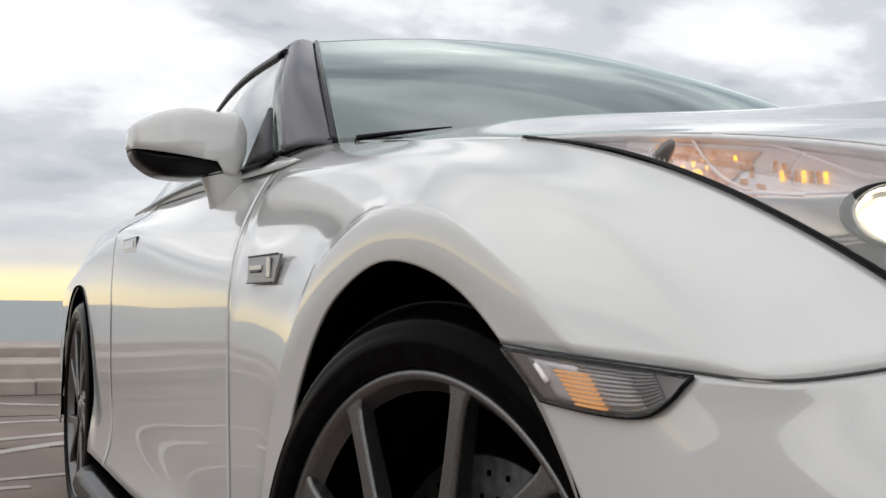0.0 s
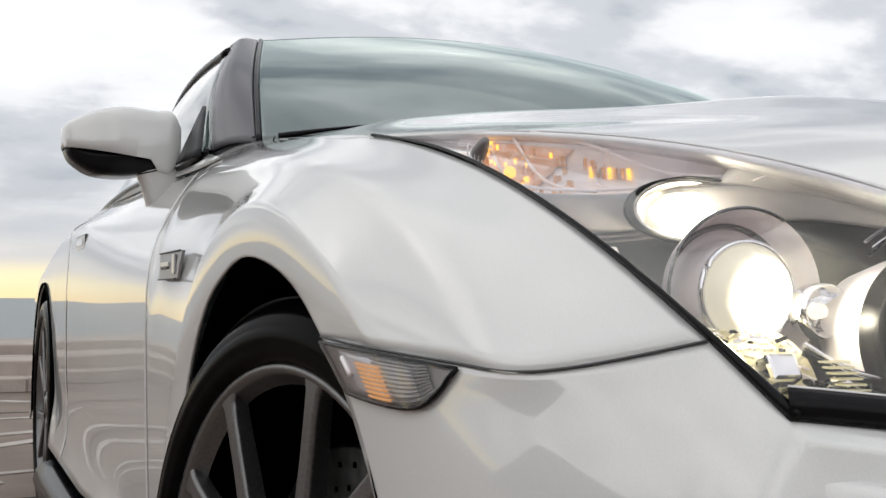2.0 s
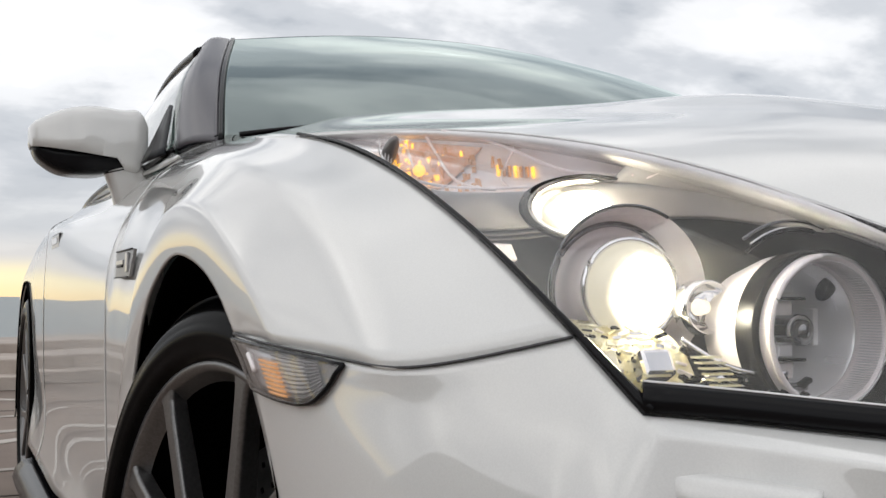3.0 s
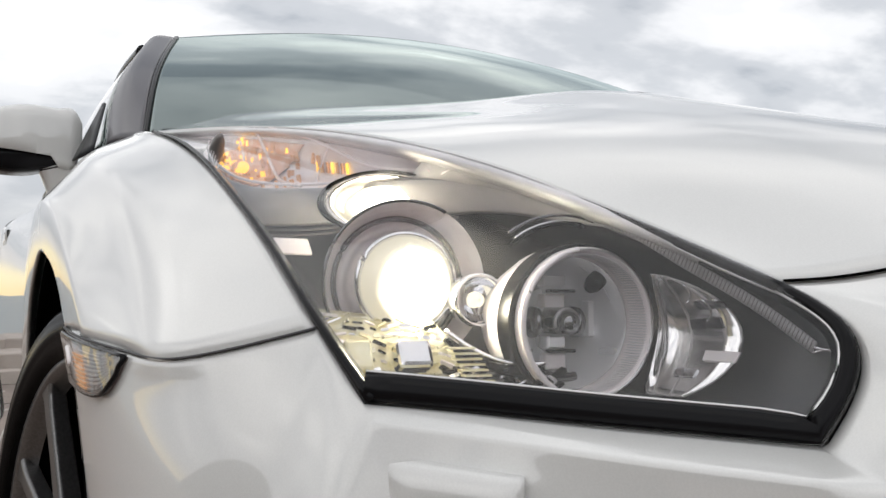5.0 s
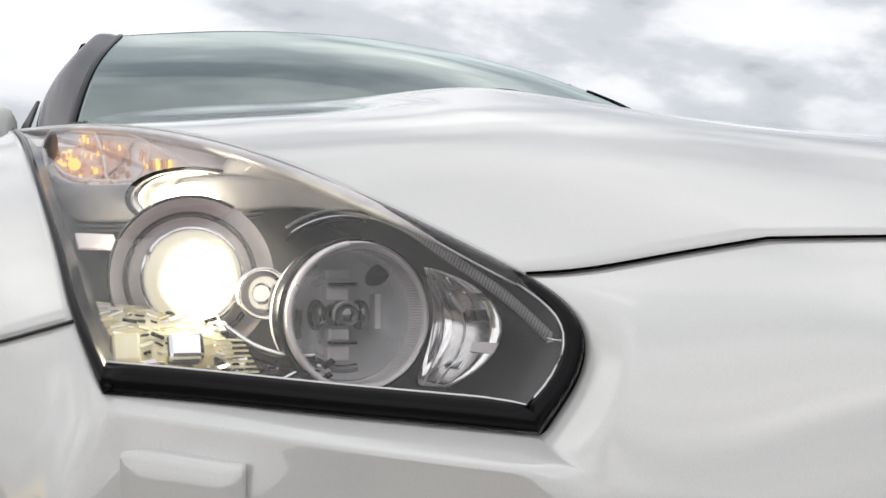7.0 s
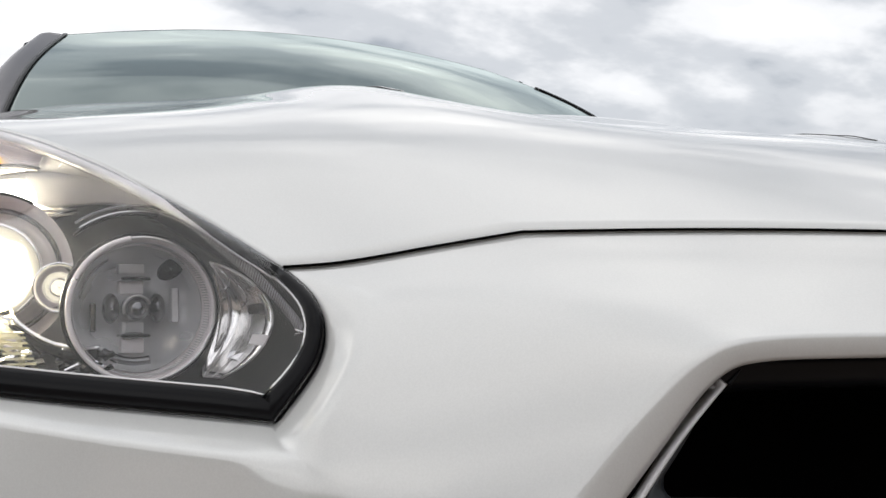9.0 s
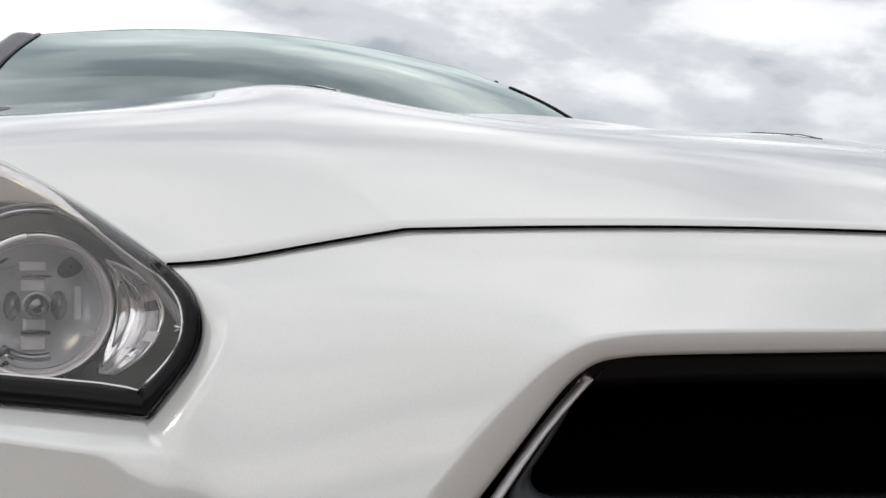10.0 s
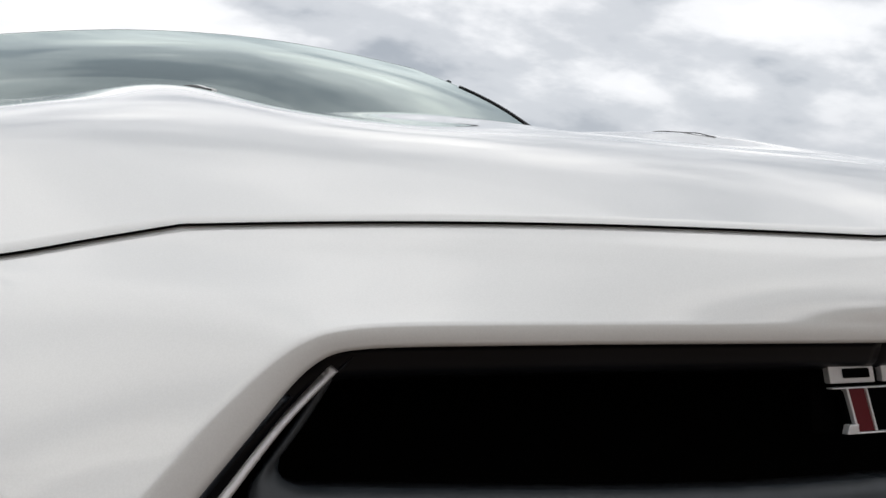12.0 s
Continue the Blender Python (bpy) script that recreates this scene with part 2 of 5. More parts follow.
M_grey = vary(material("lamp_bezel_grey", rough=0.34), 12.0, (0.034, 0.034, 0.037), (0.050, 0.049, 0.053), detail=2)


# ---------------------------------------------------------------- shape helpers
def natural(knots, values, at):
    """Natural cubic spline through values (any trailing shape) at the knots."""
    k, v, at = np.asarray(knots, float), np.asarray(values, float), np.asarray(at, float)
    n, h = len(k), np.diff(np.asarray(knots, float))
    flat = v.reshape(n, -1)
    a, rhs = np.eye(n), np.zeros_like(flat)
    for i in range(1, n - 1):
        a[i, i - 1], a[i, i], a[i, i + 1] = h[i - 1], 2 * (h[i - 1] + h[i]), h[i]
        rhs[i] = 6 * ((flat[i + 1] - flat[i]) / h[i] - (flat[i] - flat[i - 1]) / h[i - 1])
    m = np.linalg.solve(a, rhs)
    j = np.clip(np.searchsorted(k, at, "right") - 1, 0, n - 2)
    d0, d1, hj = (k[j + 1] - at)[:, None], (at - k[j])[:, None], h[j][:, None]
    out = (m[j] * d0 ** 3 + m[j + 1] * d1 ** 3) / (6 * hj) + (flat[j] / hj - m[j] * hj / 6) * d0 + (flat[j + 1] / hj - m[j + 1] * hj / 6) * d1
    return out.reshape(len(at), *v.shape[1:])


def chord(pts):
    d = np.sqrt(np.linalg.norm(np.diff(np.asarray(pts, float), axis=0), axis=1) + 1e-9)
    return np.concatenate([[0], np.cumsum(d)]) / d.sum()


def spl(pts, n):
    """n points along a smooth curve through pts, evenly spaced."""
    c = natural(chord(pts), np.asarray(pts, float), np.linspace(0, 1, 400))
    s = np.concatenate([[0], np.cumsum(np.linalg.norm(np.diff(c, axis=0), axis=1))])
    return np.stack([np.interp(np.linspace(0, s[-1], n), s, c[:, i]) for i in range(3)], 1)


def net(rows, nu, nv):
    """A smooth sheet through a net of guide points, rows by columns."""
    g = np.asarray(rows, float)
    uk = np.mean([chord(r) for r in g], 0)
    vk = np.mean([chord(g[:, j]) for j in range(g.shape[1])], 0)
    a = natural(uk, g.transpose(1, 0, 2), np.linspace(0, 1, nu))
    return natural(vk, a.transpose(1, 0, 2), np.linspace(0, 1, nv))


def coons(bottom, top, left, right, eased=False):
    """A sheet between four curves: bottom and top run along u, left and right along v."""
    b, t, l, r = (np.asarray(c, float) for c in (bottom, top, left, right))
    u, v = np.linspace(0, 1, len(b))[None, :, None], np.linspace(0, 1, len(l))[:, None, None]
    if eased:
        u, v = u * u * (3 - 2 * u), v
    ruled = (1 - v) * b[None] + v * t[None] + (1 - u) * l[:, None] + u * r[:, None]
    return ruled - ((1 - u) * (1 - v) * b[0] + u * (1 - v) * b[-1] + (1 - u) * v * t[0] + u * v * t[-1])


def mirror(g):
    return np.asarray(g) * np.array([-1, 1, 1])


CORE = np.array((0, 2.3, 0.45))


def bm_grid(g, flip=None, bm=None, core=True):
    """A grid as quads. Unless flip is given, the faces look away from the middle of the car."""
    bm = bm or bmesh.new()
    g = np.asarray(g)
    if core:
        n = np.cross(g[:-1, 1:] - g[:-1, :-1], g[1:, :-1] - g[:-1, :-1])
        flip = float((n * (g[:-1, :-1] - CORE)).sum()) < 0
    vs = [[bm.verts.new(p) for p in row] for row in g]
    for i in range(g.shape[0] - 1):
        for j in range(g.shape[1] - 1):
            q = (vs[i][j], vs[i][j + 1], vs[i + 1][j + 1], vs[i + 1][j])
            bm.faces.new(q[::-1] if flip else q)
    return bm


def part(name, bm, mat, parent=None, label="", smooth=True, thick=0.0, bevel=0.0, sharp=0):
    """One bmesh as one mesh object under a thing or a part."""
    me = bpy.data.meshes.new(name)
    if smooth:
        for f in bm.faces:
            f.smooth = True
    if sharp:
        for e in bm.edges:
            e.smooth = len(e.link_faces) < 2 or e.calc_face_angle(0) < radians(sharp)
    bm.to_mesh(me)
    bm.free()
    me.materials.append(mat)
    ob = new(name, me)
    ob.parent = parent
    if label:
        ob["label"] = label
    if bevel:
        b = ob.modifiers.new("bevel", "BEVEL")
        b.width, b.segments, b.limit_method = bevel, 2, "ANGLE"
    if thick:
        s = ob.modifiers.new("thickness", "SOLIDIFY")
        s.thickness, s.offset = thick, -1
    return ob


def box(cx, cy, cz, sx, sy, sz, bm=None, turn=None):
    bm = bm or bmesh.new()
    m = Matrix.Translation((cx, cy, cz)) @ (turn or Matrix()) @ Matrix.Diagonal((sx, sy, sz, 1))
    bmesh.ops.create_cube(bm, size=1, matrix=m)
    return bm


def lathe(profile, steps, axis_turn, bm=None, close=False):
    """Turns a profile of (radius, along) round an axis; axis_turn places it, its x is the axis."""
    bm = bm or bmesh.new()
    rings = []
    for r, a in profile:
        rings.append([bm.verts.new(axis_turn @ Vector((a, r * math.cos(2 * math.pi * k / steps), r * math.sin(2 * math.pi * k / steps)))) for k in range(steps)])
    n = len(rings)
    for i in range(n if close else n - 1):
        p, q = rings[i], rings[(i + 1) % n]
        for k in range(steps):
            bm.faces.new((p[k], p[(k + 1) % steps], q[(k + 1) % steps], q[k]))
    return bm


def tube(path, radius, sides=8, bm=None, flat=1.0):
    """A rod along a path of points, its ends closed."""
    bm = bm or bmesh.new()
    pts = [Vector(p) for p in path]
    rings = []
    for i, p in enumerate(pts):
        d = (pts[min(i + 1, len(pts) - 1)] - pts[max(i - 1, 0)]).normalized()
        side = d.cross(Vector((0, 0, 1)) if abs(d.z) < 0.9 else Vector((1, 0, 0))).normalized()
        top = side.cross(d)
        rad = radius if isinstance(radius, (int, float)) else radius[i]
        rings.append([bm.verts.new(p + side * rad * math.cos(2 * math.pi * k / sides) + top * rad * flat * math.sin(2 * math.pi * k / sides)) for k in range(sides)])
    for a, b in zip(rings, rings[1:]):
        for k in range(sides):
            bm.faces.new((a[k], a[(k + 1) % sides], b[(k + 1) % sides], b[k]))
    bm.faces.new(rings[0][::-1])
    bm.faces.new(rings[-1])
    return bm


# ---------------------------------------------------------------- ground, sea wall and sea
M_ground = vary(material("worn_paving"), 1.3, (0.130, 0.092, 0.071), (0.220, 0.166, 0.132), detail=9, rough=(0.6, 0.85), bump=0.3, bump_scale=60)
M_joint = material("dusty_joint", (0.050, 0.040, 0.034), 0.9)
M_wall = vary(material("pale_stone_wall"), 3.0, (0.30, 0.252, 0.220), (0.42, 0.365, 0.322), detail=8, rough=(0.7, 0.9), bump=0.3, bump_scale=50)
M_sea = material("sea_water", (0.075, 0.105, 0.110), 0.30, Specular_IOR_Level=0.22)
sea_t = M_sea.node_tree
sea_n, sea_b = sea_t.nodes.new("ShaderNodeTexNoise"), sea_t.nodes.new("ShaderNodeBump")
sea_c = sea_t.nodes.new("ShaderNodeTexCoord")
sea_n.inputs["Scale"].default_value, sea_n.inputs["Detail"].default_value = 0.8, 6
sea_b.inputs["Strength"].default_value, sea_b.inputs["Distance"].default_value = 0.5, 0.3
sea_t.links.new(sea_c.outputs["Object"], sea_n.inputs["Vector"])
sea_t.links.new(sea_n.outputs["Fac"], sea_b.inputs["Height"])
sea_t.links.new(sea_b.outputs[0], sea_t.nodes["Principled BSDF"].inputs["Normal"])

bm = bmesh.new()
gr = np.zeros((30, 30, 3))
gr[..., 0], gr[..., 1] = np.meshgrid(np.linspace(-60, 60, 30), np.linspace(-80, 8.9, 30))
ground = part("ground", bm_grid(gr, core=False), M_ground, thick=0.3)
tagged(ground, "worn brown-grey paved quay with pale painted lines", "ground", kind="structure")
bm = bmesh.new()
gr = np.zeros((12, 12, 3))
gr[..., 0], gr[..., 1] = np.meshgrid(np.linspace(-4500, 4500, 12), np.linspace(11.6, 4800, 12))
gr[..., 2] = -2.5
water = part("water", bm_grid(gr, core=False), M_sea)
tagged(water, "calm grey-green sea reaching the horizon", "sea", kind="structure")

# unseen low land added across the quay, behind the camera, to darken the foot of the paint's reflections
M_unseen_land = vary(material("reflected_dark_land"), 0.12, (0.030, 0.032, 0.020), (0.075, 0.066, 0.045), detail=8, rough=(0.8, 0.95))
rnd_h = random.Random(11)
waves = [(rnd_h.uniform(2, 14), rnd_h.uniform(0, 6.28), rnd_h.uniform(0.3, 1.2)) for _ in range(8)]
land = np.zeros((7, 120, 3))
for j, az in enumerate(np.linspace(radians(150), radians(352), 120)):
    top = (8.0 + sum(h * math.sin(f * az + p) for f, p, h in waves)) * math.sin(math.pi * min(1, (j + 1) / 14, (120 - j) / 14) / 2)
    for i, (r, q) in enumerate(((46, 0.0), (47, 0.35), (49, 0.70), (52, 0.92), (55, 1.0), (60, 0.9), (70, 0.0))):
        land[i, j] = (r * math.cos(az), r * math.sin(az), top * q - 0.05)
hills = part("backdrop", bm_grid(land, core=False), M_unseen_land)
tagged(hills, "unseen dark land added to darken the paint's reflections", "hills", kind="structure")

def stone_course(y0, y1, z0, z1, length, label, shift):
    """One course of the sea wall: a core with dressed stones along its face."""
    core = part("sea_wall", box(0, (y0 + y1) / 2 + 0.01, (z0 + z1) / 2 - 0.006, 120, y1 - y0 - 0.02, z1 - z0), M_wall, smooth=False)
    tagged(core, label, "sea wall", kind="structure")
    me = None
    for k in range(-9, 16):
        if me is None:
            ob = part("stone", box(0, 0, 0, length - 0.012, y1 - y0, z1 - max(z0, -0.3)), M_wall, core, smooth=False, bevel=0.012)
            me = ob.data
        else:
            ob = new("stone", me)
            ob.parent = core
            b = ob.modifiers.new("bevel", "BEVEL")
            b.width, b.segments = 0.012, 2
        ob.location = (shift + k * length, (y0 + y1) / 2 - 0.004, (z1 + max(z0, -0.3)) / 2 + 0.002)
    return core


stone_course(8.75, 9.30, -0.3, 0.10, 1.9, "low pale stone kerb along the quay edge", 0.3)
stone_course(9.05, 10.6, -0.3, 0.215, 1.6, "stone step of the sea wall behind the kerb", 0.77)
stone_course(10.0, 11.5, -2.6, 0.30, 2.4, "pale coping of the sea wall above the water", 0.0)


def strip(p, q, width, mat, name, label, kind="structure", h=0.006):
    p, q = Vector((*p, 0)), Vector((*q, 0))
    d = q - p
    turn = Matrix.Rotation(math.atan2(d.y, d.x), 4, "Z")
    c = (p + q) / 2
    ob = part(name, box(c.x, c.y, h / 2 - 0.001, d.length, width, h, turn=turn), mat, smooth=False)
    return tagged(ob, label, "road marking", kind=kind)


for p, q, w in (((-1.05, 8.1), (0.25, 7.2), 0.09), ((-1.3, 6.75), (-0.2, 6.85), 0.07), ((-2.2, 5.4), (-0.2, 6.35), 0.10), ((-1.6, 5.0), (-0.2, 6.2), 0.10), ((-1.4, 4.55), (-0.6, 4.75), 0.06), ((-1.9, 4.3), (-1.0, 4.42), 0.06)):
    strip(p, q, w, M_line, "painted_line", "worn pale painted line on the paving")
for y in np.arange(-5.6, 8.6, 1.55):
    strip((-14, y + 0.35), (14, y + 0.35), 0.012, M_joint, "paving_joint", "dark narrow joint between paving slabs", h=0.004)

# ---------------------------------------------------------------- the car
car = new("car")
tagged(car, "pearl white two-door sports coupe parked on the quay, headlamps lit", "car")

FRONT_AXLE, REAR_AXLE, HUB = 0.950, 3.715, 0.355
ARCH, LIP_X = 0.390, -0.932
SIDES = ((0, lambda g: np.asarray(g)), (1, mirror))


def ring(phi, r, x, axle=FRONT_AXLE):
    a = radians(phi)
    return (x, axle - r * math.cos(a), HUB + r * math.sin(a))


def joined(*pieces, n=20):
    """Smooth pieces set end to end, with a corner where they meet."""
    c = [spl(p, k) for p, k in zip(pieces, n if isinstance(n, tuple) else (n,) * len(pieces))]
    return np.concatenate([c[0]] + [q[1:] for q in c[1:]])


def soften(path, reach):
    """Evens out the corners of a guide line, its ends held."""
    k = np.exp(-(np.arange(-3 * reach, 3 * reach + 1) / reach) ** 2)
    wide = np.concatenate([2 * path[0] - path[3 * reach:0:-1], path, 2 * path[-1] - path[-2:-3 * reach - 2:-1]])
    return np.stack([np.convolve(wide[:, q], k / k.sum(), "valid") for q in range(3)], 1)


def ease(a):
    a = np.clip(a, 0, 1)
    return a * a * (3 - 2 * a)


def relax(g, rounds, hold=1):
    """Evens out the waves of a sheet, its borders held."""
    g = g.copy()
    for _ in range(rounds):
        mid = 0.25 * (g[:-2, 1:-1] + g[2:, 1:-1] + g[1:-1, :-2] + g[1:-1, 2:])
        g[hold:-1, 1:-1] += 0.5 * (mid - g[1:-1, 1:-1])[hold - 1:]
    return g


def gap(path, r=0.0024, sink=(0, 0, 0), mat=None):
    """The dark joint between two panels, on both sides of the car."""
    for s, f in SIDES:
        part("panel_gap", tube(f(np.asarray(path) + np.array(sink)), r, 6), mat or M_void, car)


def both(name, g, mat, label="", thick=0.004, parent=car, flip=False):
    return [part(name, bm_grid(f(g), bool(s) != flip), mat, parent, label, thick=thick) for s, f in SIDES]


def whole(name, g, mat, label="", thick=0.004, flip=True):
    """Half a sheet and its mirror image as one panel."""
    bm = bm_grid(g, flip)
    bm_grid(mirror(g), not flip, bm)
    bmesh.ops.remove_doubles(bm, verts=bm.verts, dist=1e-4)
    return part(name, bm, mat, car, label, thick=thick)


# guide points of the near side, front to back
LAMP_SEAM, LAMP_TIP, COWL_CORNER = (-0.825, 0.370, 0.683), (-0.842, 0.859, 0.860), (-0.7022, 1.690, 0.9755)
LAMP_BL, LAMP_BR, LAMP_R, LAMP_HOOD = (-0.814, 0.318, 0.644), (-0.603, 0.207, 0.624), (-0.566, 0.208, 0.676), (-0.585, 0.257, 0.711)
bumper_seam = [ring(55, ARCH, LIP_X), (-0.928, 0.620, 0.6695), (-0.909, 0.507, 0.664), (-0.889, 0.447, 0.663), LAMP_SEAM]
PHI = (55, 70, 86, 100, 115, 121, 128, 139, 155, 185)

def lip_x(p, rise):
    """Sideways place of the wheel arch's flare: a gentle barrel from the lip up to the crease."""
    return LIP_X - 0.006 * ease((p - 55) / 30) + 0.005 * ease((p - 115) / 40) - 0.003 * math.sin(2.2 * rise)


flare_rows = []
for rise in (0.0, 0.22, 0.5, 0.78, 1.0):
    q0 = np.array(ring(55, ARCH, LIP_X)) * (1 - rise) + np.array(bumper_seam[1]) * rise
    flare_rows.append([tuple(q0)] + [ring(p, ARCH + rise * (0.050 + max(0, p - 110) * 0.0006), lip_x(p, rise)) for p in PHI[1:]])
fender_rows = [
    flare_rows[-1],
    [(-0.921, 0.580, 0.6675)] + [ring(p, 0.449 + max(0, p - 110) * 0.0008, -0.934 + 0.008 * ease((p - 115) / 40)) for p in PHI[1:]],
    [bumper_seam[2]] + [ring(p, 0.476 + max(0, p - 100) * 0.0010, -0.911 - 0.007 * ease((p - 115) / 30) + 0.007 * ease((p - 155) / 30)) for p in PHI[1:]],
    [bumper_seam[3], (-0.890, 0.660, 0.785), (-0.892, 0.870, 0.840), (-0.880, 1.100, 0.868), (-0.850, 1.420, 0.895), (-0.848, 1.560, 0.897), (-0.860, 1.640, 0.878), (-0.897, 1.590, 0.820), (-0.9155, 1.550, 0.690), (-0.905, 1.550, 0.330)],
    [LAMP_SEAM, (-0.837, 0.600, 0.795), LAMP_TIP, (-0.808, 1.200, 0.905), COWL_CORNER, (-0.7300, 1.795, 0.9795), (-0.7730, 1.885, 0.9580), (-0.880, 1.740, 0.830), (-0.9150, 1.690, 0.690), (-0.9035, 1.700, 0.330)],
]
flare = net(flare_rows, 90, 18)
upper = net(fender_rows, 90, 46)
upper[0] = flare[-1]
upper = relax(upper, 90, 4)
fender = np.concatenate([flare, upper[1:]])
both("front_fender", fender, M_paint)
gap(spl(bumper_seam, 60), 0.0010, (-0.0006, -0.0006, 0), M_seam)
door_seam = fender[-1][(fender[-1][:, 1] > 1.60) & (np.arange(90) > 45)]
door_seam = door_seam[np.argmax(door_seam[:, 2] - 0.2 * door_seam[:, 0] + 0.5 * door_seam[:, 1]):]
gap(door_seam, 0.0009, (0.0006, 0.002, 0), M_seam)

# bonnet
lamp_top = [LAMP_HOOD, (-0.630, 0.351, 0.754), (-0.700, 0.469, 0.803), (-0.775, 0.660, 0.842), LAMP_TIP]
hood_side = spl(lamp_top + [(-0.808, 1.200, 0.905), COWL_CORNER], 80)
seam_pts = [[LAMP_HOOD, (-0.554, 0.245, 0.7135), (-0.509, 0.229, 0.7215), (-0.450, 0.209, 0.732)], [(-0.450, 0.209, 0.732), (-0.350, 0.172, 0.7335), (-0.200, 0.125, 0.732), (0, 0.095, 0.7265)]]
hood_front = joined(*seam_pts, n=36)
hood_rear = spl([COWL_CORNER, (-0.640, 1.625, 0.9795), (-0.500, 1.510, 0.9740), (0, 1.400, 0.976)], len(hood_front))
hood_mid = spl([(0, 0.095, 0.7265), (0, 0.220, 0.783), (0, 0.400, 0.838), (0, 0.600, 0.882), (0, 0.900, 0.932), (0, 1.400, 0.976)], 80)
hood = coons(hood_front, hood_rear, hood_side, hood_mid)
# shaping of the bonnet: height, place and spread of each gentle swelling or hollow
SWELL = ((-0.0017, 0.0, 0.17, 0.40, 0.24), (-0.0066, 0.0, 0.17, 0.65, 0.24), (0.0016, 0.0, 0.17, 1.15, 0.24), (-0.0025, -0.2, 0.17, 0.40, 0.24), (-0.0069, -0.2, 0.17, 0.65, 0.24),
         (-0.0035, -0.2, 0.17, 0.90, 0.24), (0.0076, -0.4, 0.17, 0.65, 0.24), (0.0064, -0.4, 0.17, 0.90, 0.24), (0.0059, -0.4, 0.17, 1.15, 0.24), (-0.0026, -0.6, 0.17, 0.65, 0.24),
         (0.0082, -0.6, 0.17, 1.15, 0.24), (0.0051, -0.75, 0.17, 1.15, 0.24), (0.0128, -0.36, 0.10, 0.80, 0.20), (0.0057, -0.58, 0.16, 1.12, 0.22), (0.0015, -0.48, 0.14, 0.98, 0.20),
         (0.0045, -0.38, 0.11, 0.80, 0.20), (0.0024, -0.36, 0.12, 0.62, 0.18), (-0.0020, -0.2, 0.15, 0.85, 0.22), (-0.0026, -0.2, 0.15, 0.60, 0.20), (0.0049, 0.0, 0.15, 0.90, 0.22),
         (0.0014, 0.0, 0.15, 0.65, 0.20), (0.0040, -0.30, 0.14, 1.10, 0.20))


def swell(g, bumps):
    return sum(h * np.exp(-((g[..., 0] - x0) / sx) ** 2 - ((g[..., 1] - y0) / sy) ** 2) for h, x0, sx, y0, sy in bumps)


row_i, col_j = np.meshgrid(np.arange(80), np.arange(hood.shape[1]), indexing="ij")
fade = ease(col_j / 14) * ease(row_i / 22) * ease((79 - row_i) / 22)
hood[..., 2] += fade * swell(hood, SWELL)
hood_far = mirror(hood)
hood_far[..., 2] += fade * swell(hood_far, ((-0.022, 0.42, 0.24, 0.70, 0.40),))
full = np.concatenate([hood, hood_far[:, -2::-1]], 1)
even = np.stack([soften(r, 7) for r in full])
calm = np.exp(-(full[..., :1] / 0.16) ** 2) * np.clip(row_i[:, :1, None] / 6, 0, 1)
bm = bm_grid(full + (even - full) * calm)
part("hood", bm, M_paint, car, thick=0.004)
gap(hood_front, 0.0010, (0, -0.0009, -0.0001))
gap(hood_side[48:66], 0.0006, (0, 0, -0.0006))


def hood_z(g, x, y):
    d = (g[..., 0] - x) ** 2 + (g[..., 1] - y) ** 2
    w = 1 / (d + 1e-5) ** 2
    return float((w * g[..., 2]).sum() / w.sum())


# slots of the two bonnet ducts, each under a low lip
for k, g in ((1, hood), (-1, hood_far)):
    line = [((-0.334 - 0.033 * q) * k, 0.720 + 0.200 * q) for q in np.linspace(0, 1, 14)]
    slot = np.array([(x, y, hood_z(g, x, y) + 0.0008) for x, y in line])
    part("hood_duct", tube(slot, 0.0022 if k > 0 else 0.0012, 6, flat=0.6), M_black, car, "dark slot of the bonnet duct")
    if k > 0:
        part("duct_lip", tube(slot + np.array((0.006 * k, 0.010, 0.0014)), 0.004, 8, flat=0.5), M_paint, car, "painted lip over the bonnet duct")

# scuttle, windscreen, roof, pillars
def half(pts, n):
    """The near half of a curve that crosses the middle of the car without a corner."""
    return spl(list(pts) + [(-x, y, z) for x, y, z in reversed(pts[:-1])], 2 * n - 1)[:n]


ws_base = half([(-0.719, 1.774, 0.981), (-0.500, 1.620, 0.983), (0, 1.480, 0.985)], 40)
ws_top = half([(-0.556, 2.397, 1.309), (-0.300, 2.392, 1.343), (0, 2.385, 1.357)], 40)
ws_side = spl([(-0.719, 1.774, 0.981), (-0.658, 2.036, 1.148), (-0.556, 2.397, 1.309)], 30)
ws_mid = spl([(0, 1.480, 0.985), (0, 1.930, 1.205), (0, 2.385, 1.357)], 30)
ws = coons(ws_base, ws_top, ws_side, ws_mid, True)
whole("windscreen", ws, M_glass, "sloping greenish windscreen glass reflecting clouds", 0.005).visible_shadow = False
scuttle = coons(spl(hood_rear + np.array((0, 0.004, -0.012)), 40), ws_base, spl([hood_rear[0] + np.array((0, 0.004, -0.012)), (-0.742, 1.660, 0.958), ws_base[0]], 8), spl([hood_rear[-1] + np.array((0, 0.004, -0.012)), ws_base[-1]], 8))
whole("scuttle_panel", scuttle, M_black, "black scuttle below the windscreen")
part("cowl_cover", tube(spl([(-0.6908, 1.7300, 0.9858), (-0.6311, 1.7000, 0.9948), (-0.5433, 1.6600, 1.0064)], 24), np.linspace(0.0060, 0.0012, 24), 8), M_gasket, car, "black cover strip under the windscreen")
part("wiper", tube(spl([(-0.60, 1.735, 0.985), (-0.30, 1.60, 0.984), (0.20, 1.545, 0.986), (0.40, 1.58, 0.984)], 24), 0.008, 6), M_black, car, "black windscreen wiper")
